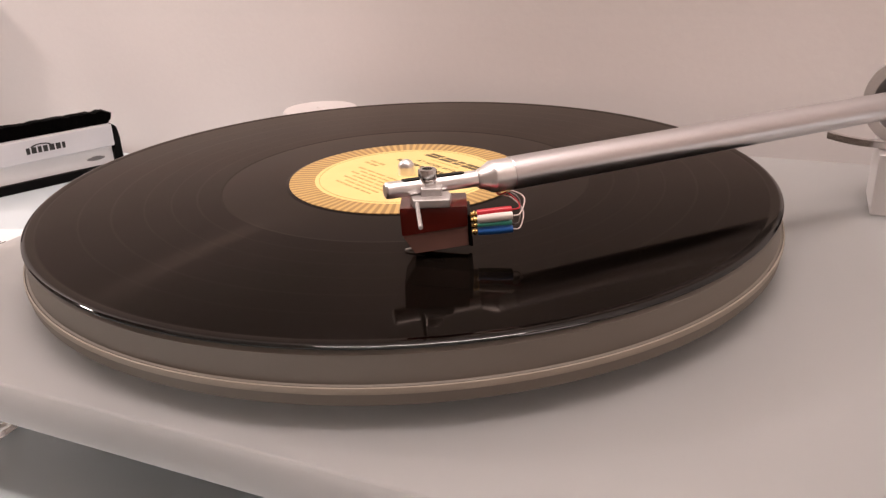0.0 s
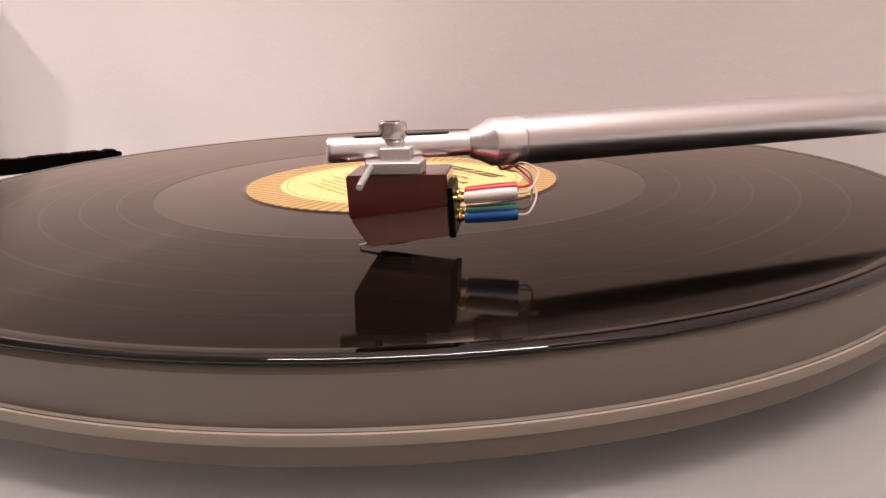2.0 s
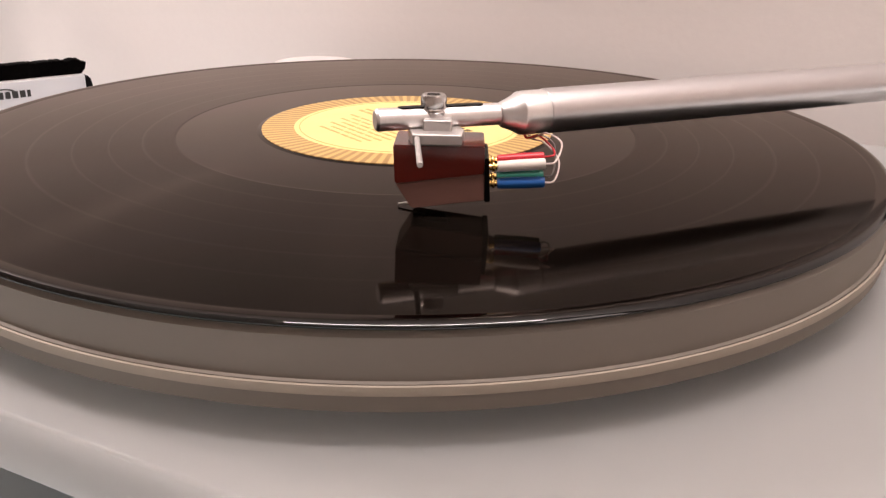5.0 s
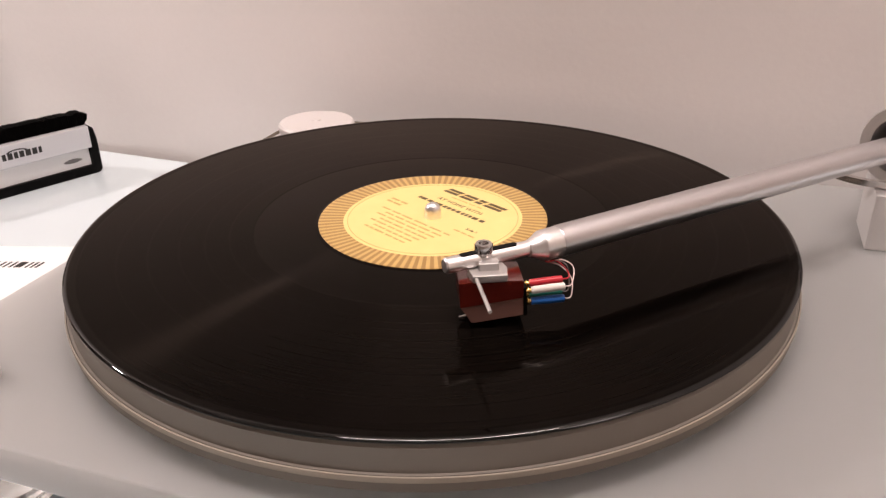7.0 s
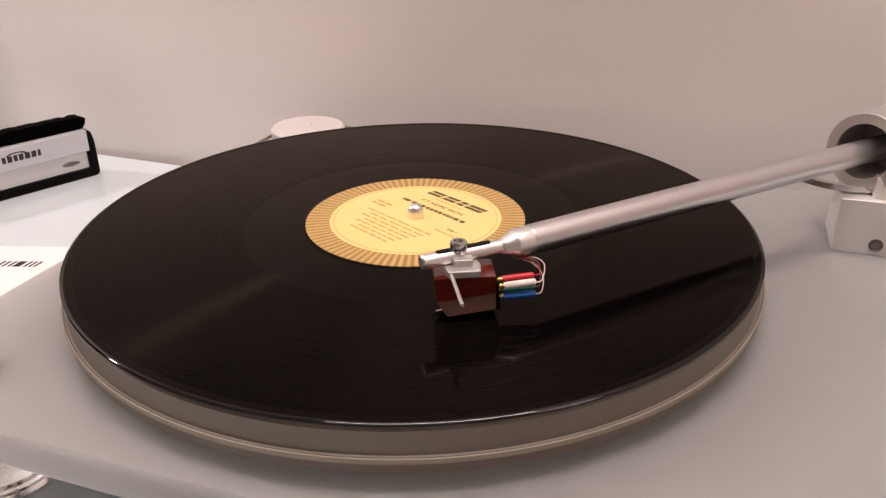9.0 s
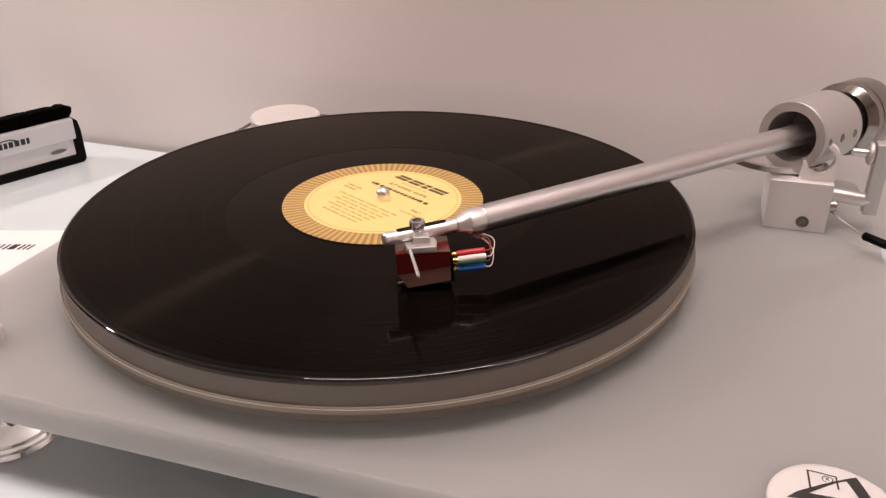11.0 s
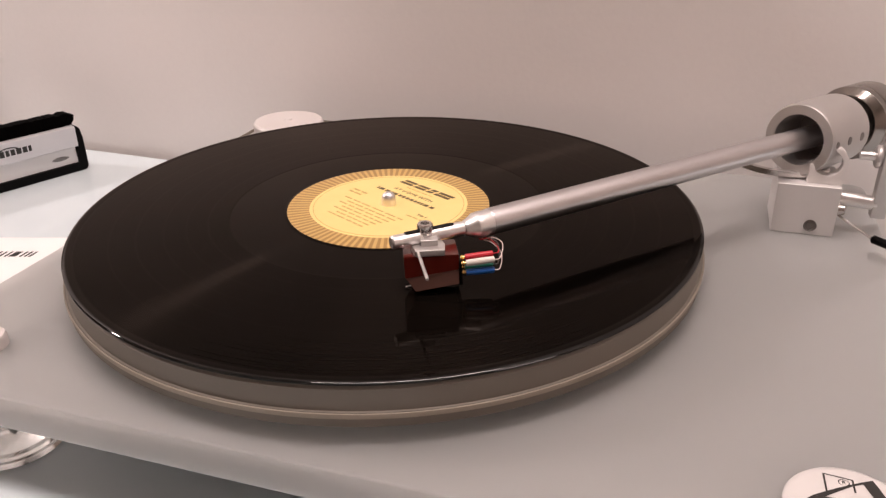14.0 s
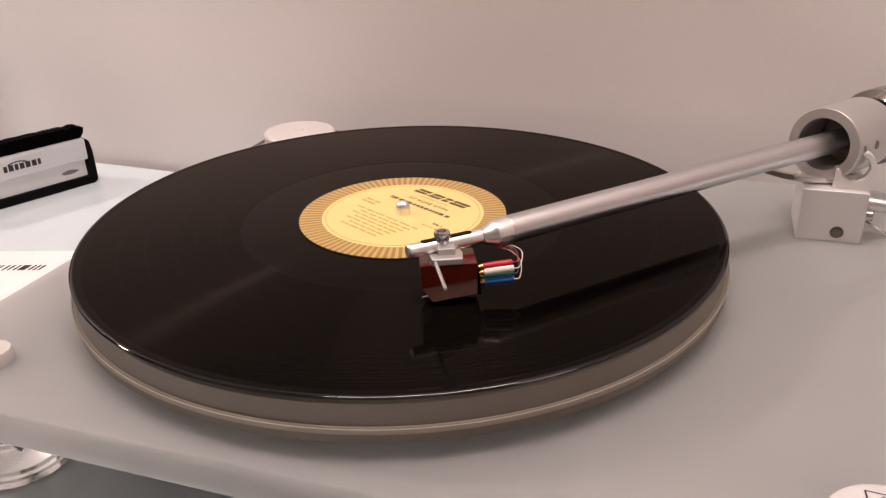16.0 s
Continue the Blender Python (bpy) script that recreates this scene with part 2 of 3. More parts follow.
EMBLEM_GREY = surface("grey_print", (0.20, 0.19, 0.19), 0.4, grain=0.2, grain_scale=900, blotch=0.2, blotch_scale=300)
ENAMEL = surface("white_enamel", (0.66, 0.635, 0.62), 0.18, blotch=0.02, blotch_scale=60, Coat_Weight=0.5)
SHADE_BOX_GREY = surface("unseen_box_grey", (0.16, 0.142, 0.132), 0.6, grain=0.05, grain_scale=300, blotch=0.1, blotch_scale=10)


def clear_plastic():
    mat, nodes, links, shader = base_material("clear_acrylic", (0.86, 0.89, 0.89), 0.12, Transmission_Weight=1.0, IOR=1.45)
    return mat


CLEAR = clear_plastic()


def radius_node(nodes, links):
    """The distance from the spindle and the angle about it."""
    coord = nodes.new("ShaderNodeTexCoord")
    split = nodes.new("ShaderNodeSeparateXYZ")
    links.new(coord.outputs["Object"], split.inputs[0])
    flat = nodes.new("ShaderNodeCombineXYZ")
    links.new(split.outputs[0], flat.inputs[0])
    links.new(split.outputs[1], flat.inputs[1])
    size = nodes.new("ShaderNodeVectorMath")
    size.operation = "LENGTH"
    links.new(flat.outputs[0], size.inputs[0])
    angle = nodes.new("ShaderNodeMath")
    angle.operation = "ARCTAN2"
    links.new(split.outputs[1], angle.inputs[0])
    links.new(split.outputs[0], angle.inputs[1])
    return coord, size.outputs["Value"], angle.outputs[0]


def ramp(nodes, links, value, low, high, stops, constant=False):
    span = nodes.new("ShaderNodeMapRange")
    span.inputs["From Min"].default_value, span.inputs["From Max"].default_value = low, high
    links.new(value, span.inputs["Value"])
    node = nodes.new("ShaderNodeValToRGB")
    if constant:
        node.color_ramp.interpolation = "CONSTANT"
    while len(node.color_ramp.elements) < len(stops):
        node.color_ramp.elements.new(0.5)
    for element, (at, grey) in zip(node.color_ramp.elements, stops):
        element.position, element.color = (at - low) / (high - low), (grey, grey, grey, 1)
    links.new(span.outputs[0], node.inputs[0])
    return node.outputs[0]


def vinyl():
    """Black vinyl: a dark brownish gloss, grooves that shine across their run, smooth bands between the tracks and near the label."""
    mat = bpy.data.materials.new("black_vinyl")
    mat.use_nodes = True
    nodes, links = mat.node_tree.nodes, mat.node_tree.links
    nodes.remove(nodes["Principled BSDF"])
    coord, radius, angle = radius_node(nodes, links)
    cut = [(0.0500, 0.25), (0.0772, 0.25), (0.0774, 1.0)]
    for r in (0.0872, 0.0972, 0.1075, 0.1195, 0.1313):
        cut += [(r - 0.0004, 1.0), (r - 0.0002, 0.6), (r + 0.0002, 0.6), (r + 0.0004, 1.0)]
    cut += [(0.1455, 1.0), (0.1460, 0.25), (0.1486, 0.2), (0.1490, 0.0), (0.1510, 0.0)]
    groove = ramp(nodes, links, radius, 0.04, 0.16, cut)

    def math_node(kind, first, second, third=0.0):
        node = nodes.new("ShaderNodeMath")
        node.operation = kind
        for socket, value in zip(node.inputs, (first, second, third)):
            if isinstance(value, float):
                socket.default_value = value
            else:
                links.new(value, socket)
        return node.outputs[0]

    # fine rings: loud and quiet passages; and dust
    rings, dust = nodes.new("ShaderNodeTexNoise"), nodes.new("ShaderNodeTexNoise")
    rings.noise_dimensions = "1D"
    rings.inputs["Scale"].default_value = 900
    rings.inputs["Detail"].default_value = 4
    links.new(radius, rings.inputs["W"])
    dust.inputs["Scale"].default_value = 14
    dust.inputs["Detail"].default_value = 6
    links.new(coord.outputs["Object"], dust.inputs["Vector"])

    # both walls of the groove lean over, outwards and inwards along the radius
    out = nodes.new("ShaderNodeVectorMath")
    out.operation = "MULTIPLY"
    out.inputs[1].default_value = (1, 1, 0)
    links.new(coord.outputs["Object"], out.inputs[0])
    way = nodes.new("ShaderNodeVectorMath")
    way.operation = "NORMALIZE"
    links.new(out.outputs[0], way.inputs[0])

    def groove_wall(lean):
        tilt = nodes.new("ShaderNodeVectorMath")
        tilt.operation = "MULTIPLY_ADD"
        tilt.inputs[1].default_value = (lean, lean, 0)
        tilt.inputs[2].default_value = (0, 0, 1)
        links.new(way.outputs[0], tilt.inputs[0])
        unit = nodes.new("ShaderNodeVectorMath")
        unit.operation = "NORMALIZE"
        links.new(tilt.outputs[0], unit.inputs[0])
        wall = nodes.new("ShaderNodeBsdfAnisotropic")
        wall.inputs["Color"].default_value = (1.0, 0.76, 0.60, 1)
        wall.inputs["Anisotropy"].default_value = 0.66
        links.new(math_node("MULTIPLY_ADD", rings.outputs["Fac"], 0.10, 0.29), wall.inputs["Roughness"])
        links.new(unit.outputs[0], wall.inputs["Normal"])
        tangent = nodes.new("ShaderNodeTangent")
        tangent.direction_type, tangent.axis = "RADIAL", "Z"
        links.new(tangent.outputs[0], wall.inputs["Tangent"])
        return wall

    outer, inner = groove_wall(1.15), groove_wall(-1.15)
    streak = nodes.new("ShaderNodeMixShader")
    streak.inputs[0].default_value = 0.5
    links.new(outer.outputs[0], streak.inputs[1])
    links.new(inner.outputs[0], streak.inputs[2])
    dull, gloss = nodes.new("ShaderNodeBsdfDiffuse"), nodes.new("ShaderNodeBsdfAnisotropic")
    dull.inputs["Color"].default_value = (0.0006, 0.0004, 0.0003, 1)
    links.new(ramp(nodes, links, radius, 0.04, 0.16, [(0.0500, 0.055), (0.0772, 0.055), (0.0774, 0.06), (0.1484, 0.06), (0.1492, 0.03), (0.1510, 0.03)]), gloss.inputs["Roughness"])
    fresnel = nodes.new("ShaderNodeFresnel")
    fresnel.inputs["IOR"].default_value = 1.15
    shine = [(0.0500, 1.24), (0.0772, 1.24), (0.0774, 1.0)]
    for r in (0.0872, 0.0972, 0.1075, 0.1195, 0.1313):
        shine += [(r - 0.0004, 1.0), (r - 0.0002, 1.16), (r + 0.0002, 1.16), (r + 0.0004, 1.0)]
    shine += [(0.1455, 1.0), (0.1460, 1.25), (0.1510, 1.25)]
    level = ramp(nodes, links, radius, 0.04, 0.16, shine)
    amount = math_node("MULTIPLY", math_node("MULTIPLY_ADD", dust.outputs["Fac"], 0.2, 0.9), level)
    first, second = nodes.new("ShaderNodeMixShader"), nodes.new("ShaderNodeMixShader")
    # the smooth rounded rim shines as bare plastic does
    bare = nodes.new("ShaderNodeFresnel")
    bare.inputs["IOR"].default_value = 1.46
    edge = ramp(nodes, links, radius, 0.04, 0.16, [(0.0500, 0.0), (0.1488, 0.0), (0.1494, 1.0), (0.1510, 1.0)])
    grooved = math_node("MULTIPLY", math_node("MULTIPLY", math_node("POWER", fresnel.outputs[0], 1.25), 1.75), amount)
    tone = nodes.new("ShaderNodeMix")
    tone.data_type = "RGBA"
    tone.inputs["A"].default_value, tone.inputs["B"].default_value = (1.0, 0.88, 0.80, 1), (1, 1, 1, 1)
    links.new(edge, tone.inputs["Factor"])
    links.new(tone.outputs["Result"], gloss.inputs["Color"])
    share = math_node("MULTIPLY_ADD", math_node("SUBTRACT", bare.outputs[0], grooved), edge, grooved)
    links.new(share, first.inputs[0])
    links.new(dull.outputs[0], first.inputs[1])
    links.new(gloss.outputs[0], first.inputs[2])
    links.new(math_node("MULTIPLY", groove, math_node("MULTIPLY_ADD", rings.outputs["Fac"], 0.0062, 0.0003)), second.inputs[0])
    links.new(first.outputs[0], second.inputs[1])
    links.new(streak.outputs[0], second.inputs[2])
    links.new(second.outputs[0], nodes["Material Output"].inputs["Surface"])
    return mat


def label_paper(name, stripes):
    """The paper label: plain yellow, or the gold rim with its printed rays."""
    colour = (0.80, 0.58, 0.20)
    mat, nodes, links, shader = base_material(name, colour, 0.42)
    coord, radius, angle = radius_node(nodes, links)
    spots = nodes.new("ShaderNodeTexNoise")
    spots.inputs["Scale"].default_value = 90
    spots.inputs["Detail"].default_value = 6
    links.new(coord.outputs["Object"], spots.inputs["Vector"])
    mix = nodes.new("ShaderNodeMix")
    mix.data_type = "RGBA"
    if stripes:
        wave = nodes.new("ShaderNodeMath")
        wave.operation = "MULTIPLY"
        wave.inputs[1].default_value = 92.0
        links.new(angle, wave.inputs[0])
        sine = nodes.new("ShaderNodeMath")
        sine.operation = "SINE"
        links.new(wave.outputs[0], sine.inputs[0])
        sharp = nodes.new("ShaderNodeMath")
        sharp.operation = "MULTIPLY_ADD"
        sharp.use_clamp = True
        sharp.inputs[1].default_value, sharp.inputs[2].default_value = 1.6, 0.5
        links.new(sine.outputs[0], sharp.inputs[0])
        links.new(sharp.outputs[0], mix.inputs["Factor"])
        mix.inputs["A"].default_value = (0.33, 0.19, 0.052, 1)
        mix.inputs["B"].default_value = (0.57, 0.38, 0.135, 1)
    else:
        links.new(spots.outputs["Fac"], mix.inputs["Factor"])
        mix.inputs["A"].default_value = (0.84, 0.60, 0.22, 1)
        mix.inputs["B"].default_value = (0.90, 0.68, 0.28, 1)
    links.new(mix.outputs["Result"], shader.inputs["Base Color"])
    return mat


VINYL = vinyl()
LABEL_YELLOW = label_paper("yellow_label_paper", False)
LABEL_RAYS = label_paper("gold_rayed_label_rim", True)

# ---------------------------------------------------------------- the room
# only the north wall is seen; the rest closes the room for bounce
X0, X1, Y0 = -2.2, 1.6, -2.8
tagged(part("wall_north", box(X0, X1, 0.004, 0.12, ROOM_FLOOR, ROOM_TOP, m=WALL), WALL_PAINT, smooth=False), "plain pinkish white painted wall behind the table", "wall", kind="structure")
tagged(part("wall_south", box(X0, X1, Y0 - 0.12, Y0, ROOM_FLOOR, ROOM_TOP, m=WALL), ROOM_BOUNCE, smooth=False), "plain unseen wall added to close the room and bounce light", "wall", kind="structure")
tagged(part("wall_west", box(X0 - 0.12, X0, Y0 - 0.12, 0.12, ROOM_FLOOR, ROOM_TOP, m=WALL), ROOM_BOUNCE, smooth=False), "plain unseen side wall added to close the room and bounce light", "wall", kind="structure")
tagged(part("wall_east", box(X1, X1 + 0.12, Y0 - 0.12, 0.12, ROOM_FLOOR, ROOM_TOP, m=WALL), ROOM_BOUNCE, smooth=False), "plain unseen side wall added to close the room and bounce light", "wall", kind="structure")
tagged(part("floor", box(X0 - 0.12, X1 + 0.12, Y0 - 0.12, 0.12, ROOM_FLOOR - 0.1, ROOM_FLOOR, m=WALL), FLOOR_WOOD, smooth=False), "brown wooden floor of the room", "floor", kind="structure")
tagged(part("ceiling", box(X0 - 0.12, X1 + 0.12, Y0 - 0.12, 0.12, ROOM_TOP, ROOM_TOP + 0.1, m=WALL), CEILING_PAINT, smooth=False), "plain white ceiling", "ceiling", kind="structure")

# unseen ceiling lamps: the tube that lights the table and an added wall fill
lamp = thing("unseen_ceiling_lamp", Matrix.Translation((LAMP.x, LAMP.y, ROOM_TOP)), "long white tube lamp on the ceiling above the table", "lamp")
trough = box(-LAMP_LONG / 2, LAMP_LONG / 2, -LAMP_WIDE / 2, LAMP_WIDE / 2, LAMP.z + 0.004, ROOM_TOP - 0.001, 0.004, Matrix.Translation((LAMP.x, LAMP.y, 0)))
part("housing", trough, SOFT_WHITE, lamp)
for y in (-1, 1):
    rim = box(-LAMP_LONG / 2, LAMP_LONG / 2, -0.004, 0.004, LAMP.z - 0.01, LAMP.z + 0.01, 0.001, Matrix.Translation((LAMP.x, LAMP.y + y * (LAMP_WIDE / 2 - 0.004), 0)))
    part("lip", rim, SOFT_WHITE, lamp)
# cord and shade are invented to carry the wall fill
lamp = thing("unseen_ceiling_lamp", Matrix.Translation((WALL_FILL.x, WALL_FILL.y, ROOM_TOP)), "unseen white hanging lamp with a tilted shade, added as wall fill", "lamp")
part("cord", rod((WALL_FILL.x + 0.07, WALL_FILL.y - 0.09, WALL_FILL.z + 0.12), (WALL_FILL.x + 0.07, WALL_FILL.y - 0.09, ROOM_TOP), 0.003, 12), SOFT_WHITE, lamp)
part("shade", lathe([(0.254, 0.012), (0.260, 0.012), (0.258, -0.03), (0.09, -0.16), (0.0, -0.17), (0.0, -0.15), (0.085, -0.145), (0.248, -0.028), (0.254, 0.012)], 64, along(WALL_FILL, (0.30, 0.10, 0.1))), SOFT_WHITE, lamp)

# a floor lamp beside the sideboard, unseen: added to carry the side light
stand = thing("unseen_floor_lamp", Matrix.Translation((SIDE_LAMP.x, SIDE_LAMP.y, ROOM_FLOOR)), "unseen white floor lamp with a tilted shade, added beside the sideboard for the side light", "lamp")
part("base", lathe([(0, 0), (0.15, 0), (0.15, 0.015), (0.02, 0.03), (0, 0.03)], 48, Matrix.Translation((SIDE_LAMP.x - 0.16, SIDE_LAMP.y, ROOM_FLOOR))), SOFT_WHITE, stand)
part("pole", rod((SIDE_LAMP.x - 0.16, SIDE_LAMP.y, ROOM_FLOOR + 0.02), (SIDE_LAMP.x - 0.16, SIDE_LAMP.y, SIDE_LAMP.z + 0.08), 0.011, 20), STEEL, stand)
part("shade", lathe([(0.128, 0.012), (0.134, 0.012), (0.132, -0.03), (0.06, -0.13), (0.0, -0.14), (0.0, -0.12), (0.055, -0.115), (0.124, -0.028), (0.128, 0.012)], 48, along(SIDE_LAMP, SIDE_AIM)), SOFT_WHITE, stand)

# table: a white cabinet with a sheet of white glass on it
cab = thing("sideboard", WALL @ pose(0, -0.3, ROOM_FLOOR), "white lacquered sideboard with a pale glass top", "sideboard")
part("body", box(-0.95, 0.95, -0.545, -0.012, ROOM_FLOOR, TABLE - 0.008, 0.002, WALL), CABINET, cab)
part("glass_top", slab(rounded(-0.97, 0.97, -0.56, -0.002, 0.006), TABLE - 0.008, TABLE, 0.0012, WALL), GLASS_TOP, cab, "pale bluish white glass sheet")

# unseen box at the wall, added to cast the shade on the wall beside it
shade_box = thing("wall_shade_box", WALL @ pose(-0.416, -0.021, TABLE), "unseen grey brown box against the wall, added to cast shade on it", "box")
part("body", box(-0.540, -0.293, -0.035, -0.006, TABLE, 0.106, 0.0015, WALL), SHADE_BOX_GREY, shade_box)
part("lid", box(-0.542, -0.291, -0.037, -0.005, 0.1062, 0.116, 0.0015, WALL), SHADE_BOX_GREY, shade_box)

# ---------------------------------------------------------------- the turntable
deck = thing("turntable", PL @ pose(0.025, 0, TABLE), "white frosted acrylic turntable with a thick smoky platter", "turntable")
part("plinth", slab(rounded(-0.1665, 0.2400, -0.1595, 0.158, 0.008), PLINTH_LOW, PLINTH_TOP, 0.0009, PL), ACRYLIC, deck, "frosted white acrylic plinth")


def foot(u, v):
    m = PL @ pose(u, v, 0)
    cup = part("foot", lathe([(0, TABLE), (0.0205, TABLE), (0.0218, TABLE + 0.001), (0.0218, TABLE + 0.0036), (0.0208, TABLE + 0.0042), (0.0206, TABLE + 0.0058), (0.0192, TABLE + 0.0068), (0.0170, TABLE + 0.015), (0.0120, TABLE + 0.0240), (0.010, PLINTH_LOW), (0, PLINTH_LOW)], 48, m), CLEAR, deck, "clear acrylic cone foot")
    part("spike", lathe([(0, TABLE + 0.004), (0.0012, TABLE + 0.006), (0.0042, TABLE + 0.016), (0.0042, PLINTH_LOW - 0.0005), (0, PLINTH_LOW - 0.0005)], 24, m), STEEL, cup)
    return cup


for u, v in ((-0.126, -0.134), (0.205, -0.130), (0.205, 0.130), (-0.135, 0.130)):
    foot(u, v)
part("bearing_hub", lathe([(0, PLINTH_TOP), (0.030, PLINTH_TOP), (0.030, -0.0212), (0.055, -0.0208), (0.055, -0.0182), (0, -0.0182)], 64), DARK_STEEL, deck)
platter = part("platter", lathe([(0, -0.0181), (0.1506, -0.0181), (0.1514, -0.0176), (0.1515, -0.0141), (0.1512, -0.0120), (0.1504, -0.0118), (0.1503, -0.0032), (0.1494, -0.0022), (0, -0.0022)], 192), PLATTER, deck, "thick grey brown frosted acrylic platter")
part("spindle", lathe([(0, -0.002), (0.0036, -0.002), (0.0036, 0.0026), (0.0034, 0.0040), (0.0027, 0.0052), (0.0015, 0.0060), (0, 0.0063)], 32), ALU_BRIGHT, deck, "domed steel spindle")

# motor with its pale belt
MOTOR = Vector((-0.0725, 0.1710, 0))
motor = part("motor_pulley", lathe([(0, PLINTH_TOP), (0.0250, PLINTH_TOP), (0.0250, -0.0178), (0.0214, -0.0168), (0.0214, -0.0137), (0.0238, -0.0130), (0.0240, -0.0085), (0.0228, -0.0072), (0.0030, -0.0066), (0.0022, -0.0058), (0, -0.0057)], 64, Matrix.Translation(MOTOR)), MILKY, deck, "round milky white motor cap")


def belt():
    d, r1, r2 = MOTOR.to_2d().length, 0.1515, 0.0215
    face, open_angle = math.atan2(MOTOR.y, MOTOR.x), math.acos((r1 - r2) / d)
    line = []
    for i in range(181):
        a = face + open_angle + (2 * math.pi - 2 * open_angle) * i / 180
        line.append((r1 * math.cos(a), r1 * math.sin(a), a))
    for i in range(25):
        a = face - open_angle + 2 * open_angle * i / 24
        line.append((MOTOR.x + r2 * math.cos(a), MOTOR.y + r2 * math.sin(a), a))
    bm = bmesh.new()
    rings = []
    for x, y, a in line:
        n = Vector((math.cos(a), math.sin(a), 0)) * 0.0008
        rings.append([bm.verts.new((x + n.x * k, y + n.y * k, z)) for k, z in ((0, -0.0120), (0.6, -0.0121), (0.7, -0.0130), (0.6, -0.0140), (0, -0.0141))])
    for a, b in zip(rings, rings[1:] + rings[:1]):
        for k in range(5):
            bm.faces.new((a[k], a[(k + 1) % 5], b[(k + 1) % 5], b[k]))
    return bm


part("drive_belt", belt(), BELT, deck, "pale rubber drive belt round the platter")
KNOB = PL @ Vector((-0.1275, -0.1325, 0))
part("switch_knob", lathe([(0, PLINTH_TOP), (0.0080, PLINTH_TOP), (0.0080, PLINTH_TOP + 0.0035), (0.0073, PLINTH_TOP + 0.0053), (0.005, PLINTH_TOP + 0.0060), (0, PLINTH_TOP + 0.0062)], 40, Matrix.Translation(KNOB)), MILKY, deck, "small white switch knob")

# ---------------------------------------------------------------- the record
disc = thing("vinyl_record", Matrix.Translation((0, 0, -0.0021)), "black long-playing record with a yellow label on the platter", "record")
part("disc", lathe([(0.0033, -0.0020), (0.1492, -0.0020), (0.1501, -0.0018), (0.1505, -0.0014), (0.1505, -0.00115), (0.1502, -0.00086), (0.1498, -0.00062), (0.1493, -0.00047), (0.1488, -0.00043), (0.1487, -0.00043), (0.1470, -0.00060), (0.1465, -0.00066), (0.1462, -0.0007), (0.1461, -0.0007), (0.1458, -0.0007), (0.0788, -0.0007), (0.0781, -0.0007), (0.0780, -0.0007), (0.0772, -0.0008), (0.0771, -0.0008), (0.0766, -0.0008), (0.0524, -0.0008), (0.0516, -0.0008), (0.0515, -0.0008), (0.0508, -0.0006), (0.0033, -0.0006)], 256), VINYL, disc, "glossy black grooved vinyl", weigh=False)
label = part("label", lathe([(0.0036, -0.0006), (0.0036, -0.0003), (0.0392, -0.0003), (0.0392, -0.0006)], 128), LABEL_YELLOW, disc, "yellow paper record label")
part("label_rim", lathe([(0.0392, -0.0006), (0.0392, -0.00032), (0.0500, -0.00032), (0.0500, -0.0006)], 128), LABEL_RAYS, disc, "gold rim with printed brown rays")
TURN = pose(0, 0, -0.00025, 0, 0, -48)
part("thin_ring", lathe([(0.0372, -0.0003), (0.0372, -0.00022), (0.0375, -0.00022), (0.0375, -0.0003)], 128), FAINT_INK, label)


def print_bars(y, x0, x1, height, words, material, gap=0.25):
    """A line of print that cannot be read: a bar for each word."""
    rng = random.Random(int(y * 1e5) + int(x0 * 1e4))
    widths = [0.6 + rng.random() for _ in range(words)]
    total = sum(widths) * (1 + gap)
    x = x0
    for w in widths:
        w *= (x1 - x0) / total
        part("printed_word", box(x, x + w, y - height / 2, y + height / 2, -0.00004, 0.00004, m=TURN), material, label, smooth=False)
        x += w * (1 + gap)


# the maker's mark at the head of the label, as plain slanted bars
for x, w in ((-0.0180, 0.0088), (-0.0076, 0.0080), (0.0020, 0.0040), (0.0076, 0.0104)):
    for low, high in ((0.0238, 0.0258), (0.0266, 0.0286)):
        bar = box(x, x + w, low, high, -0.00004, 0.00004)
        for v in bar.verts:
            v.co.x += (v.co.y - 0.0262) * 0.25
        bar.transform(TURN)
        part("printed_bar", bar, LABEL_INK, label, smooth=False)
print_bars(0.0212, -0.0100, 0.0100, 0.0006, 5, FAINT_INK)
part("printed_title", lettering("AT HOME WITH", 0.0034, TURN @ pose(0, 0.0165, 0), 0.00008, spacing=1.15), LABEL_INK, label, smooth=False)
print_bars(0.0112, -0.0215, 0.0215, 0.0021, 14, LABEL_INK, 0.45)
part("printed_side", lettering("Side 1", 0.0026, TURN @ pose(0.0230, 0.0010, 0), 0.00008), LABEL_INK, label, smooth=False)
print_bars(-0.0030, 0.0165, 0.0290, 0.0009, 3, FAINT_INK)
print_bars(0.0012, -0.0290, -0.0175, 0.0014, 2, FAINT_INK)
print_bars(-0.0018, -0.0290, -0.0185, 0.0014, 2, FAINT_INK)
for i in range(7):
    w = 0.024 - 0.0016 * i
    print_bars(-0.0085 - 0.0030 * i, -w + (0.004 if i % 2 else 0), w * 0.85, 0.0010, 6, FAINT_INK)

# ---------------------------------------------------------------- the tonearm
TIP, JOINT, RING = Vector((0.0038, -0.0903, 0.0216)), Vector((0.0398, -0.0748, 0.0213)), Vector((0.2112, 0.0155, 0.0218))
WAY = (JOINT - TIP).normalized()
arm = thing("tonearm", PL @ pose(0.1995, 0.092, PLINTH_TOP), "straight silver aluminium tonearm lying over the record", "tonearm")


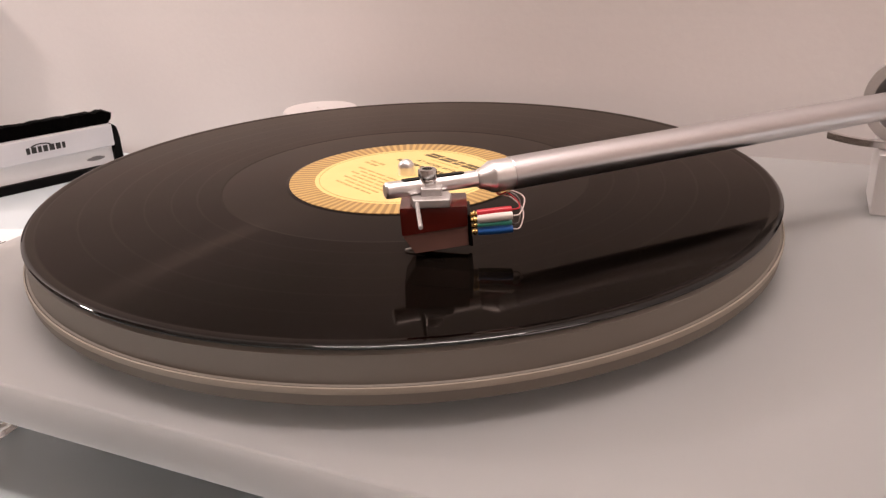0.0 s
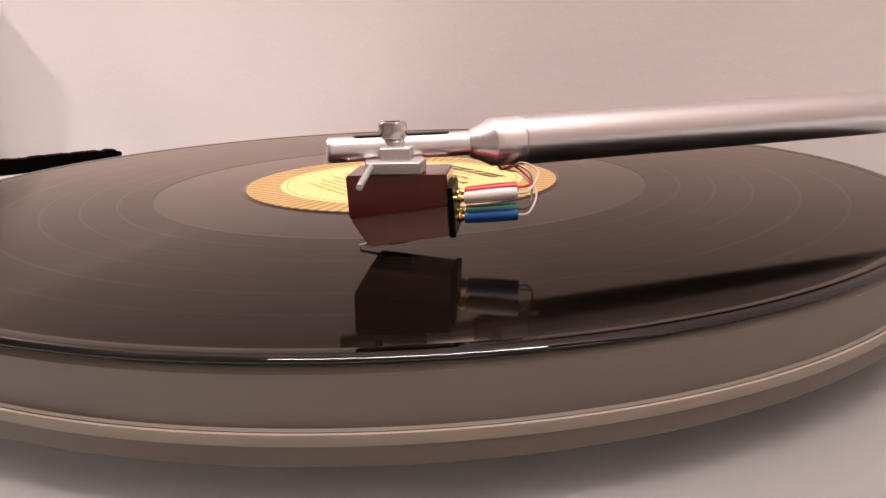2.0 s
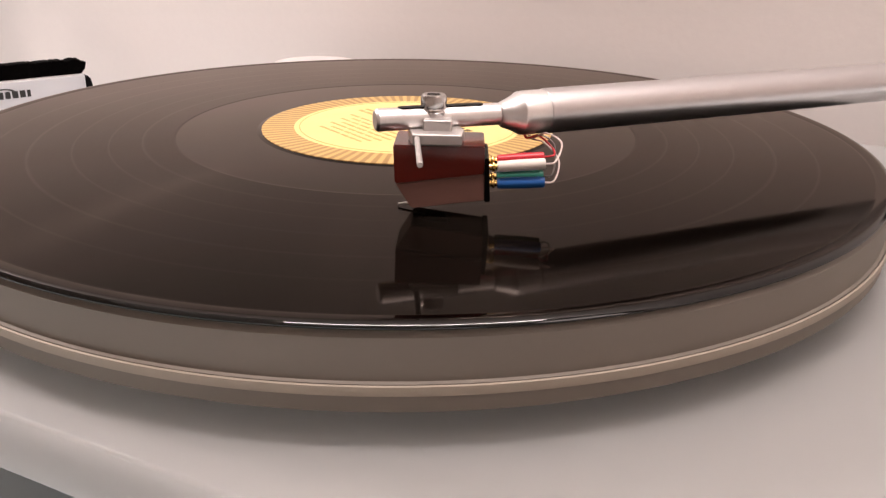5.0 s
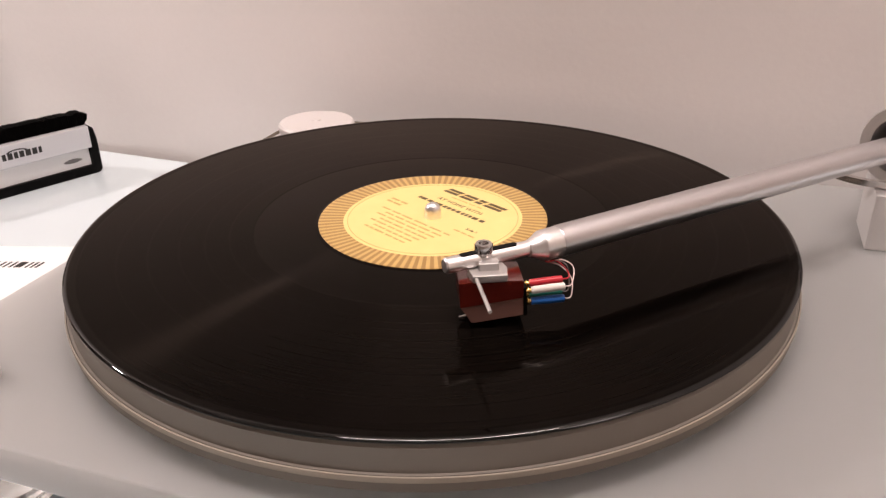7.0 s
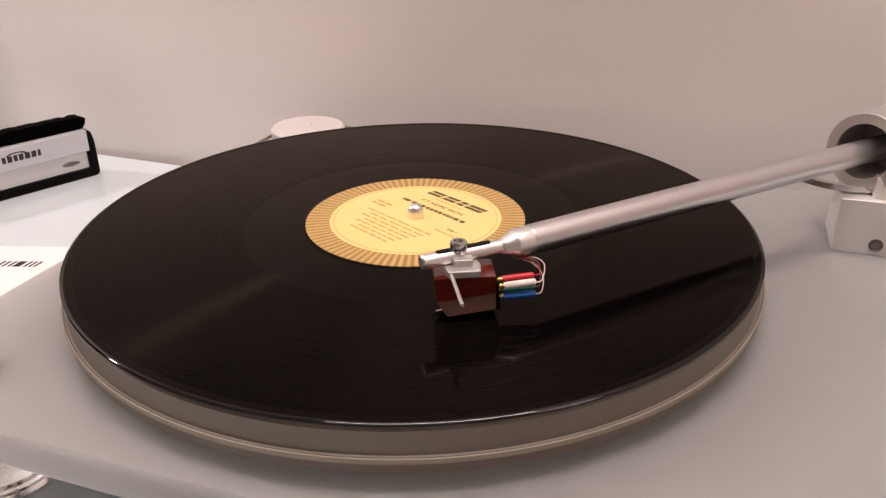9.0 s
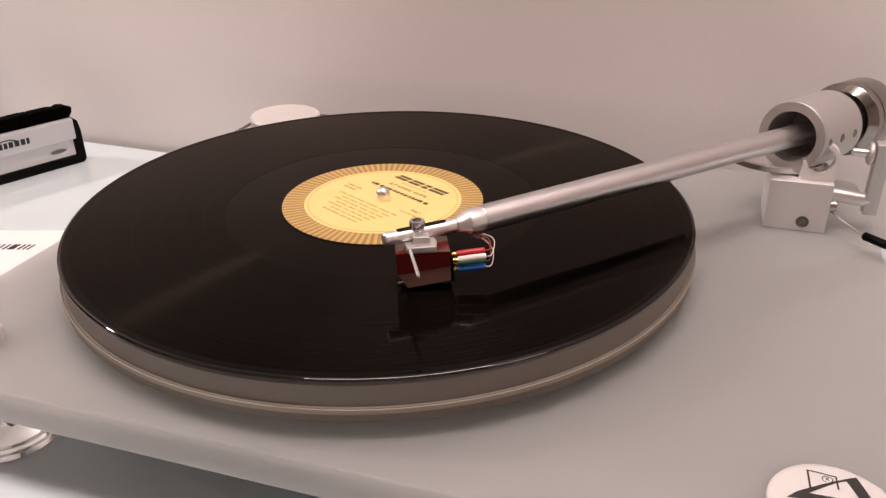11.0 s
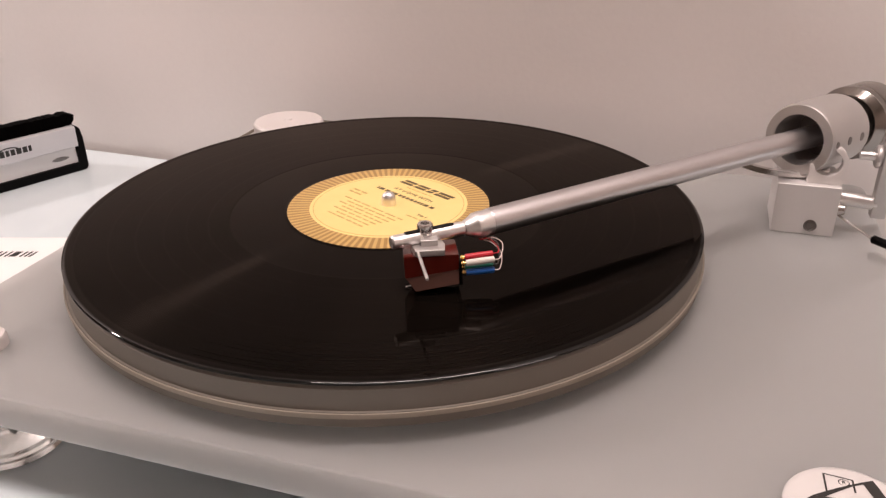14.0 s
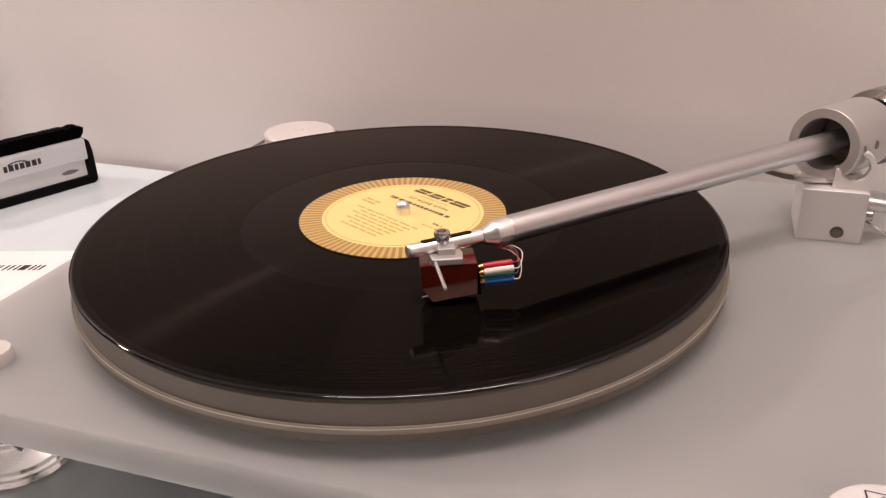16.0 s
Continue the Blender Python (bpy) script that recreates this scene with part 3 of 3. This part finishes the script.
ARM = along(TIP, JOINT)
TUBE = along(JOINT, RING)
tube = part("tube", lathe([(0, 0.0030), (0.0052, 0.0030), (0.0056, 0.0036), (0.0057, 0.211), (0, 0.211)], 48, TUBE), ALU, arm, "satin aluminium arm tube")
part("collar", lathe([(0, -0.0090), (0.0026, -0.0090), (0.0033, -0.0080), (0.0039, -0.0062), (0.0046, -0.0048), (0.0051, -0.0040), (0.0053, -0.0036), (0.0053, -0.0026), (0.0054, -0.0024), (0.0054, 0.0030), (0.0051, 0.0034), (0, 0.0034)], 48, TUBE), ALU_BRIGHT, tube)
head = part("headshell", lathe([(0, -0.0006), (0.0022, -0.0006), (0.0027, 0.0), (0.0027, 0.0345), (0, 0.0345)], 40, ARM), ALU_BRIGHT, arm, "slim round headshell rod")
side = WAY.cross(Vector((0, 0, 1))).normalized()
up = side.cross(WAY)
HEAD = Matrix((side, WAY, up)).transposed().to_4x4()
HEAD.translation = TIP
part("slot", slab(rounded(-0.0012, 0.0012, 0.0050, 0.0262, 0.0012), 0.0020, 0.00280, 0, HEAD), BLACK, head)
CART = pose(0.0076, -0.0869, 0.0162, 0, 0, 3.0)     # the cartridge's top front edge
part("mount", slab([(0.0045, -0.0076), (0.0158, -0.0076), (0.0164, -0.002), (0.0145, 0.0052), (0.0060, 0.0052), (0.0032, -0.002)], 0.0006, 0.0033, 0.0004, CART), ALU_MATT, head, "pale grey mounting plate")
part("mount_block", box(0.0068, 0.0135, -0.0040, 0.0035, 0.0028, 0.0058, 0.0004, CART), ALU_MATT, head)
part("finger_lift", rod((0.0136, -0.0945, 0.0186), (0.0165, -0.1150, 0.0183), 0.00064, 16), ALU_MATT, head, "thin finger lift pin")
BOLT = Vector((0.0165, -0.0850, -0.0010))
bolt = part("bolt", lathe([(0, 0.0205), (0.0030, 0.0205), (0.0030, 0.0240), (0.0026, 0.0244), (0.0028, 0.0246), (0.0031, 0.0250), (0.0031, 0.0274), (0.0027, 0.0280), (0.0017, 0.0280), (0.0017, 0.0262), (0, 0.0262)], 32, Matrix.Translation(BOLT)), STEEL, arm, "steel socket head bolt")

# bearing housing and counterweight
HOUSE_WAY = Vector((math.cos(radians(37)), math.sin(radians(37)), -0.045)).normalized()
HOUSE = along(RING - HOUSE_WAY * 0.002, RING + HOUSE_WAY)
house = part("bearing_housing", lathe([(0.0127, 0.0390), (0.0127, 0.0008), (0.0132, 0.0), (0.0177, 0.0), (0.0184, 0.0010), (0.0184, 0.0380), (0.0177, 0.0390), (0.0127, 0.0390)], 72, HOUSE), ALU_MATT, arm, "matt aluminium bearing ring")
part("back_plate", lathe([(0, 0.025), (0.0128, 0.025), (0.0128, 0.0388), (0, 0.0388)], 48, HOUSE), DARK_STEEL, house)
for s in (0.0045, 0.0170, 0.0305):
    n = Vector((HOUSE_WAY.y, -HOUSE_WAY.x, 0)) * math.cos(radians(3)) + Vector((0, 0, 1)) * math.sin(radians(3))
    c = HOUSE.translation + HOUSE_WAY * s
    hole = rod(c + n * 0.0175, c + n * 0.0186, 0.0023 if s > 0.01 else 0.0018, 20)
    part("grub_screw", hole, SCREW_STEEL if s > 0.03 or s < 0.01 else DARK_STEEL, house)
neck = part("neck", lathe([(0, 0.037), (0.0115, 0.037), (0.0115, 0.051), (0, 0.051)], 40, HOUSE), DARK_STEEL, arm)
part("counterweight", lathe([(0, 0.0500), (0.0158, 0.0500), (0.0162, 0.0502), (0.0198, 0.0538), (0.0201, 0.0544), (0.0201, 0.0590), (0.0195, 0.0594), (0.0195, 0.0602), (0.0201, 0.0606), (0.0201, 0.0770), (0.0190, 0.0785), (0, 0.0785)], 72, HOUSE), WEIGHT_STEEL, arm, "polished steel counterweight")

# base block, its screw, the arm clip and the lift
block = part("base_block", box(0.1845, 0.2148, 0.0757, 0.1090, PLINTH_TOP, 0.0020, 0.0006, PL), BLOCK_ALU, arm, "square matt aluminium base block")
SCREW = PL @ Vector((0.2032, 0.0757, -0.0197))
FRONT = PL.to_3x3() @ Vector((0, -1, 0))
part("screw", lathe([(0, -0.001), (0.0032, -0.001), (0.0032, 0.0004), (0.0027, 0.0006), (0.0023, 0.0002), (0.0018, 0.0005), (0.0014, 0.0005), (0.0013, 0.0001), (0, 0.0001)], 28, along(SCREW, SCREW + FRONT)), SCREW_STEEL, block, "dark socket screw")
part("pivot_post", rod(PL @ Vector((0.2035, 0.098, 0.0015)), PL @ Vector((0.2035, 0.098, 0.0050)), 0.0075, 32), ALU_MATT, arm)


def clip():
    """A moulded block with an open round seat that holds the arm at rest."""
    c = PL @ Vector((0.2067, 0.0825, 0.0131))
    across = PL.to_3x3() @ Vector((1, 0, 0))
    deep = PL.to_3x3() @ Vector((0, 1, 0))
    side = [(-0.0085, -0.0111), (0.0080, -0.0111), (0.0083, -0.0070)]
    side += [(0.0092 * math.cos(radians(t)), 0.0092 * math.sin(radians(t))) for t in range(-25, 68, 8)]
    side += [(0.0074 * math.cos(radians(74)), 0.0074 * math.sin(radians(74)))]
    side += [(0.0066 * math.cos(radians(t)), 0.0066 * math.sin(radians(t))) for t in range(64, -166, -10)]
    side += [(-0.0074, -0.0008), (-0.0083, -0.0016)]
    bm = bmesh.new()
    face = bm.faces.new([bm.verts.new(c + across * u + Vector((0, 0, h)) - deep * 0.0028) for u, h in side])
    for v in bmesh.ops.extrude_face_region(bm, geom=[face])["geom"]:
        if isinstance(v, bmesh.types.BMVert):
            v.co += deep * 0.0056
    bmesh.ops.recalc_face_normals(bm, faces=bm.faces)
    rim = [e for e in bm.edges if abs((e.verts[0].co - e.verts[1].co).dot(deep)) < 1e-6]
    bmesh.ops.bevel(bm, geom=rim, offset=0.0003, segments=2, affect="EDGES")
    return bm


part("arm_clip", clip(), SOFT_WHITE, arm, "translucent white open clip")


def lift_bar():
    """The curved bar under the tube that raises the arm."""
    bm = bmesh.new()
    rings = []
    for i in range(25):
        t = i / 24
        p = Vector((0.1880, 0.0330, 0.0045)).lerp(Vector((0.2180, 0.0110, 0.0045)), t)
        n = Vector((-0.59, -0.81, 0))
        p = p + n * (0.0065 * 4 * t * (1 - t))
        rings.append([bm.verts.new(p + n * w + Vector((0, 0, h))) for w, h in ((-0.0014, -0.0017), (0.0014, -0.0017), (0.0014, 0.0012), (-0.0014, 0.0012))])
    for a, b in zip(rings, rings[1:]):
        for k in range(4):
            bm.faces.new((a[k], a[(k + 1) % 4], b[(k + 1) % 4], b[k]))
    bm.faces.new(rings[0][::-1])
    bm.faces.new(rings[-1])
    return bm


part("lift_bar", lift_bar(), STEEL, arm, "curved polished lift bar")

# side bracket with its thumb screw
A = PL @ Vector((0.2148, 0.0870, -0.0070))
B = PL @ Vector((0.2340, 0.0870, -0.0085))
part("side_rod", rod(A, B, 0.0036, 28), ALU_BRIGHT, arm, "bright side rod")
bracket = part("side_bracket", box(0.2315, 0.2385, 0.0835, 0.0905, -0.0155, 0.0225, 0.0006, PL), ALU_MATT, arm, "flat upright bracket")
SC = PL @ Vector((0.2350, 0.0870, 0.0165))
OUT = PL.to_3x3() @ Vector((1, 0, 0))
part("cross_pin", rod(SC - OUT * 0.014, SC - OUT * 0.003, 0.0022, 20), ALU_BRIGHT, bracket)
part("washer", rod(SC - OUT * 0.0068, SC - OUT * 0.0042, 0.0058, 28), ALU_MATT, bracket)


def knurled():
    bm = bmesh.new()
    n = 72
    rings = []
    for r, z in ((0.0, 0.004), (0.0060, 0.004), (0.0068, 0.0048), (0.0068, 0.0128), (0.0060, 0.0136), (0.0, 0.0136)):
        ring = []
        for i in range(n):
            rr = r - (0.0004 if i % 2 and 0.0061 < r else 0)
            ring.append(bm.verts.new((rr * math.cos(2 * math.pi * i / n), rr * math.sin(2 * math.pi * i / n), z)))
        rings.append(ring)
    for a, b in zip(rings, rings[1:]):
        for i in range(n):
            bm.faces.new((a[i], a[(i + 1) % n], b[(i + 1) % n], b[i]))
    bmesh.ops.remove_doubles(bm, verts=bm.verts, dist=1e-7)
    bm.transform(along(SC, SC + OUT))
    return bm


part("thumb_screw", knurled(), ALU, bracket, "knurled aluminium thumb screw")
LEV = PL @ Vector((0.2148, 0.0790, -0.0130))
LEV_MID = PL @ Vector((0.2175, 0.0780, -0.0145))
LEV_END, LEV_TOP = PL @ Vector((0.2292, 0.0585, -0.0160)), PL @ Vector((0.2389, 0.0495, -0.0160))
part("lever_boss", rod(PL @ Vector((0.2140, 0.0800, -0.0110)), PL @ Vector((0.2185, 0.0800, -0.0110)), 0.0028, 24), STEEL, arm)
lever = part("cue_lever", wire([LEV, LEV_MID, LEV_END], 0.0007), STEEL, arm, "thin bent steel cueing lever")
part("grip", rod(LEV_END, LEV_TOP, 0.0021, 24, soft=0.0008), BLACK, lever, "black rubber grip")

# ---------------------------------------------------------------- the cartridge
cart = thing("phono_cartridge", CART, "red brown wooden phono cartridge with coloured plugs under the headshell", "cartridge")


def extrude_side(profile, y0, y1, bevel):
    """A prism whose side view is the profile, across the cartridge's width."""
    bm = bmesh.new()
    f = bm.faces.new([bm.verts.new((x, y0, z)) for x, z in profile])
    for v in bmesh.ops.extrude_face_region(bm, geom=[f])["geom"]:
        if isinstance(v, bmesh.types.BMVert):
            v.co.y = y1
    bmesh.ops.recalc_face_normals(bm, faces=bm.faces)
    bmesh.ops.bevel(bm, geom=bm.edges[:], offset=bevel, segments=2, affect="EDGES")
    bm.transform(CART)
    return bm


part("upper_body", extrude_side([(0, 0.0006), (0.0212, 0.0006), (0.0212, -0.0059), (0.0003, -0.0087)], -0.0072, 0.0072, 0.0003), ROSEWOOD, cart, "polished dark red wooden body")
part("lower_body", extrude_side([(0.0004, -0.0087), (0.0212, -0.0059), (0.0216, -0.0124), (0.0042, -0.0148)], -0.0070, 0.0070, 0.0003), PALEWOOD, cart, "paler red brown lower body")
part("back_plate", extrude_side([(0.0212, -0.0022), (0.0222, -0.0022), (0.0228, -0.0128), (0.0214, -0.0128)], -0.0071, 0.0071, 0.0002), BLACK, cart, "thin black back plate")
part("stylus_holder", extrude_side([(0.0060, -0.0143), (0.0135, -0.0133), (0.0122, -0.0150), (0.0075, -0.0157)], -0.0020, 0.0020, 0.0002), BLACK, cart)
part("cantilever", rod(CART @ Vector((0.0080, 0.0005, -0.0148)), CART @ Vector((0.0005, 0.0005, -0.0163)), 0.00030, 10), ALU_BRIGHT, cart, "fine metal cantilever")
part("stylus_tip", rod(CART @ Vector((0.0007, 0.0005, -0.0161)), CART @ Vector((0.0006, 0.0005, -0.0169)), 0.00024, 8, 0.00006), DARK_STEEL, cart)
for side_y in (-0.0077, 0.0077):
    part("mounting_screw", rod(CART @ Vector((0.0050, side_y * 0.55, -0.0002)), CART @ Vector((0.0050, side_y * 0.55, 0.0008)), 0.0013, 16), STEEL, cart)
PLUGS = {}
for colour, y, z, mat in (("white", -0.0038, -0.0052, WHITE), ("blue", -0.0038, -0.0092, BLUE), ("red", 0.0004, -0.0048, RED), ("green", 0.0004, -0.0088, GREEN)):
    a = CART @ Vector((0.0222, y, z))
    d = (CART.to_3x3() @ Vector((1, 0, 0.09 if z > -0.007 else 0.05))).normalized()
    pin = part("pin", rod(a, a + d * 0.0026, 0.00075, 14), GOLD, cart, "gold plated pin")
    part("pin_ring", rod(a + d * 0.0009, a + d * 0.0016, 0.00115, 16), GOLD, pin)
    b, e = a + d * 0.0022, a + d * 0.0136
    part("plug", lathe([(0, 0), (0.0011, 0), (0.0013, 0.0003), (0.0014, 0.0060), (0.0013, 0.0109), (0.0011, 0.0113), (0, 0.0113)], 20, along(b, e)), mat, cart, colour + " insulating sleeve")
    PLUGS[colour] = (e, d)
COLLAR_LOW = JOINT + Vector((-0.0015, -0.0005, -0.0048))
for colour, mat, bulge, drop, r in (("white", WIRE_CLEAR, 0.0085, 0.001, 0.00023), ("red", RED, 0.0045, -0.0010, 0.00026), ("blue", WIRE_CLEAR, 0.0075, -0.001, 0.00022), ("green", DARK_STEEL, 0.0055, 0.0018, 0.00022)):
    e, d = PLUGS[colour]
    s = COLLAR_LOW + Vector((0.0008 * (bulge - 0.006) * 400, -0.0006, 0))
    mid = Vector((max(e.x, s.x) + bulge * 0.45, (e.y + s.y) / 2 + 0.001, (e.z + s.z) / 2 + drop))
    out = e + d * 0.0022 + Vector((0, 0.0004, 0.0002))
    part("lead_wire", wire([s + Vector((0, 0, 0.002)), s + Vector((0.001, -0.0008, -0.0012)), s.lerp(mid, 0.55) + Vector((0, 0, 0.0012)), mid, out, e - d * 0.0006], r), mat, cart, "thin looping lead wire")

# ---------------------------------------------------------------- things on the table
# record brush in its stand
BRUSH = pose(-0.2545, 0.2665, TABLE, 0, 0, 46.0)     # x runs along the brush towards its far end
brush = thing("record_brush", BRUSH, "black and silver carbon fibre record brush standing on the glass", "brush")
LEN = 0.125


def stand_outline():
    """Side view of the swing stand: a U with rounded lower corners and tapered uprights."""
    r = 0.0042
    out = [(0.0, 0.0270), (-0.0012, 0.0345), (-0.0030, 0.0365)]
    low = []
    for i in range(9):
        low.append((-r + r * math.cos(radians(-90 * i / 8)), r + r * math.sin(radians(-90 * i / 8))))
    for i in range(9):
        low.append((-LEN + r - r * math.sin(radians(90 * i / 8)), r - r * math.cos(radians(90 * i / 8))))
    far = [(-LEN, 0.0270), (-LEN + 0.0012, 0.0345), (-LEN + 0.0030, 0.0365), (-LEN + 0.0052, 0.0345), (-LEN + 0.0072, 0.0072)]
    near = [(-0.0072, 0.0072), (-0.0052, 0.0345)]
    return low + far + near + out[::-1]


part("stand", slab(stand_outline(), 0.0, 0.0160, 0.0010, BRUSH @ pose(0, 0.0160, 0, 90)), BLACK, brush, "black plastic swing stand")
window = part("inner_plate", box(-LEN + 0.0068, -0.0070, 0.0025, 0.0125, 0.0068, 0.0225, 0.0005, BRUSH), INNER_PLATE, brush, "white inner plate with a grey emblem")
handle = part("handle", box(-LEN + 0.0055, -0.0058, -0.0010, 0.0166, 0.0212, 0.0380, 0.0007, BRUSH @ pose(0, 0, 0, 2.0)), SILVER_PLATE, brush, "silver handle plate with a black mark")


def bristles():
    bm = box(-LEN + 0.0060, -0.0062, 0.003, 0.013, 0.0370, 0.0462, 0.0006, BRUSH)
    rng = random.Random(5)
    clump = 0.0
    for i in range(230):
        x = -LEN + 0.0062 + (LEN - 0.0126) * i / 229
        if i % 9 == 0:
            clump = rng.uniform(-0.00022, 0.00022) - (0.0006 if i in (108, 207) else 0)
        h = 0.0474 + clump + 0.0008 * rng.random()
        box(x - 0.00028, x + 0.00030, 0.0024 + 0.001 * rng.random(), 0.0134, 0.0375, h, 0, BRUSH, bm)
    for i in range(9):
        tuft = box(-0.0064 + 0.00025 * i, -0.0058 + 0.00025 * i, 0.004, 0.012, 0.0375 + 0.0004 * i, 0.0462 - 0.0001 * i)
        for v in tuft.verts:
            v.co.x += (v.co.z - 0.0375) * 0.03 * i
        tuft.transform(BRUSH)
        me = bpy.data.meshes.new("tmp")
        tuft.to_mesh(me)
        tuft.free()
        bm.from_mesh(me)
        bpy.data.meshes.remove(me)
    return bm


part("bristles", bristles(), BRISTLE, brush, "dense black carbon fibre bristles", smooth=False)


def mark_on_handle():
    """The maker's mark, upside down, as plain blocks with a sweeping arc."""
    bm = bmesh.new()
    x = -0.0420
    for w in (0.0022, 0.0034, 0.0036, 0.0032, 0.0026, 0.0034, 0.0026):
        box(x - w, x, -0.0012, -0.00095, 0.0272, 0.0318, 0, BRUSH @ pose(0, 0, 0, 2.0), bm)
        x -= w + 0.0011
    for i in range(14):
        a = radians(20 + 140 * i / 13)
        cx, cz = -0.0590 + 0.0068 * math.cos(a), 0.0313 + 0.0022 * math.sin(a)
        box(cx - 0.0007, cx + 0.0007, -0.0012, -0.00095, cz - 0.0004, cz + 0.0004, 0, BRUSH @ pose(0, 0, 0, 2.0), bm)
    return bm


part("printed_mark", mark_on_handle(), INK, handle, smooth=False)
em = bmesh.new()
for i in range(15):
    w = 0.0026 * math.sin(math.pi * (i + 1) / 16) ** 0.8 * (1.0 if i % 3 else 0.8)
    box(-0.0270 + 0.0009 * i - 0.0005, -0.0270 + 0.0009 * i + 0.0005, 0.0021, 0.0025, 0.0130 - w * 0.6, 0.0130 + w * 0.75, 0, BRUSH, em)
part("emblem", em, EMBLEM_GREY, window, "small grey emblem", smooth=False)

# printed sheet partly under the deck
SHEET = pose(-0.2240, 0.1285, TABLE + 0.0004, 0, 0, -4.5)
sheet = thing("paper_sheet", SHEET, "white printed paper sheet lying partly under the turntable", "paper")
part("leaf", box(-0.21, 0.06, -0.205, 0.0, -0.0002, 0.0002, 0, SHEET), PAPER, sheet, smooth=False)
bars = bmesh.new()
x = -0.0972
for i, w in enumerate((0.0060, 0.0055, 0.0058, 0.0042, 0.0058, 0.0062, 0.0058, 0.0055, 0.0048, 0.0068, 0.0060, 0.0024, 0.0060, 0.0050)):
    for part_x in (0.0, 0.62):
        cut = box(x + w * part_x, x + w * part_x + 0.0013, -0.0285, -0.0215, 0.0002, 0.0004)
        for v in cut.verts:
            v.co.x += (v.co.y + 0.025) * 0.25
        cut.transform(SHEET)
        me = bpy.data.meshes.new("tmp")
        cut.to_mesh(me)
        cut.free()
        bars.from_mesh(me)
        bpy.data.meshes.remove(me)
    x += w + (0.0008 if i != 6 else 0.005)
part("printed_heading", bars, INK, sheet, smooth=False)

# badge on the plinth
BADGE = pose(0.1404, -0.1929, PLINTH_TOP, 0, 0, -20.0)
badge = thing("button_badge", BADGE, "round white button badge with a black mark lying on the plinth", "badge")
part("shell", lathe([(0, 0.0), (0.0180, 0.0), (0.0192, 0.0005), (0.0194, 0.0012), (0.0188, 0.0020), (0.0165, 0.0028), (0.0110, 0.0034), (0.005, 0.0037), (0, 0.0038)], 80, BADGE), ENAMEL, badge, "domed glossy white enamel")


def dome(x, y):
    r = min(math.hypot(x, y), 0.018)
    return 0.0038 - 0.0011 * (r / 0.0165) ** 2


def patch(outline, lift=0.00012):
    """A thin printed shape that follows the badge's dome."""
    bm = bmesh.new()
    bm.faces.new([bm.verts.new((x, y, 0)) for x, y in outline])
    bmesh.ops.triangulate(bm, faces=bm.faces)
    bmesh.ops.subdivide_edges(bm, edges=bm.edges[:], cuts=4, use_grid_fill=True)
    for v in bm.verts:
        v.co.z = dome(v.co.x, v.co.y) + lift
    bm.transform(BADGE)
    return bm


for outline in ([(0.0075, 0.0145), (0.0115, 0.0020), (0.0075, 0.0020), (0.0042, 0.0110)],
                [(0.0075, 0.0145), (0.0042, 0.0110), (-0.0110, 0.0020), (-0.0075, 0.0020)],
                [(-0.0110, 0.0020), (0.0115, 0.0020), (0.0118, -0.0010), (-0.0140, -0.0010)],
                [(-0.0072, 0.0132), (-0.0066, 0.0132), (-0.0066, 0.0040), (-0.0072, 0.0040)],
                [(-0.0072, 0.0138), (0.0016, 0.0125), (0.0016, 0.0119), (-0.0072, 0.0132)],
                [(0.0010, 0.0122), (0.0016, 0.0122), (0.0016, 0.0060), (0.0010, 0.0060)]):
    part("printed_shape", patch(outline), INK, badge, smooth=False)
ring = bmesh.new()
for i in range(20):
    a0, a1 = 2 * math.pi * i / 20, 2 * math.pi * (i + 1) / 20
    ring.faces.new([ring.verts.new((-0.0014 + r * math.cos(a), 0.0102 + r * 0.85 * math.sin(a), dome(-0.0014, 0.0102) + 0.00012)) for r, a in ((0.0014, a0), (0.0017, a0), (0.0017, a1), (0.0014, a1))])
ring.transform(BADGE)
part("printed_ring", ring, INK, badge, smooth=False)
part("printed_letter", lettering("R", 0.0020, BADGE @ pose(-0.0014, 0.0102, dome(-0.0014, 0.0102) + 0.0001), 0.0001), INK, badge, smooth=False)
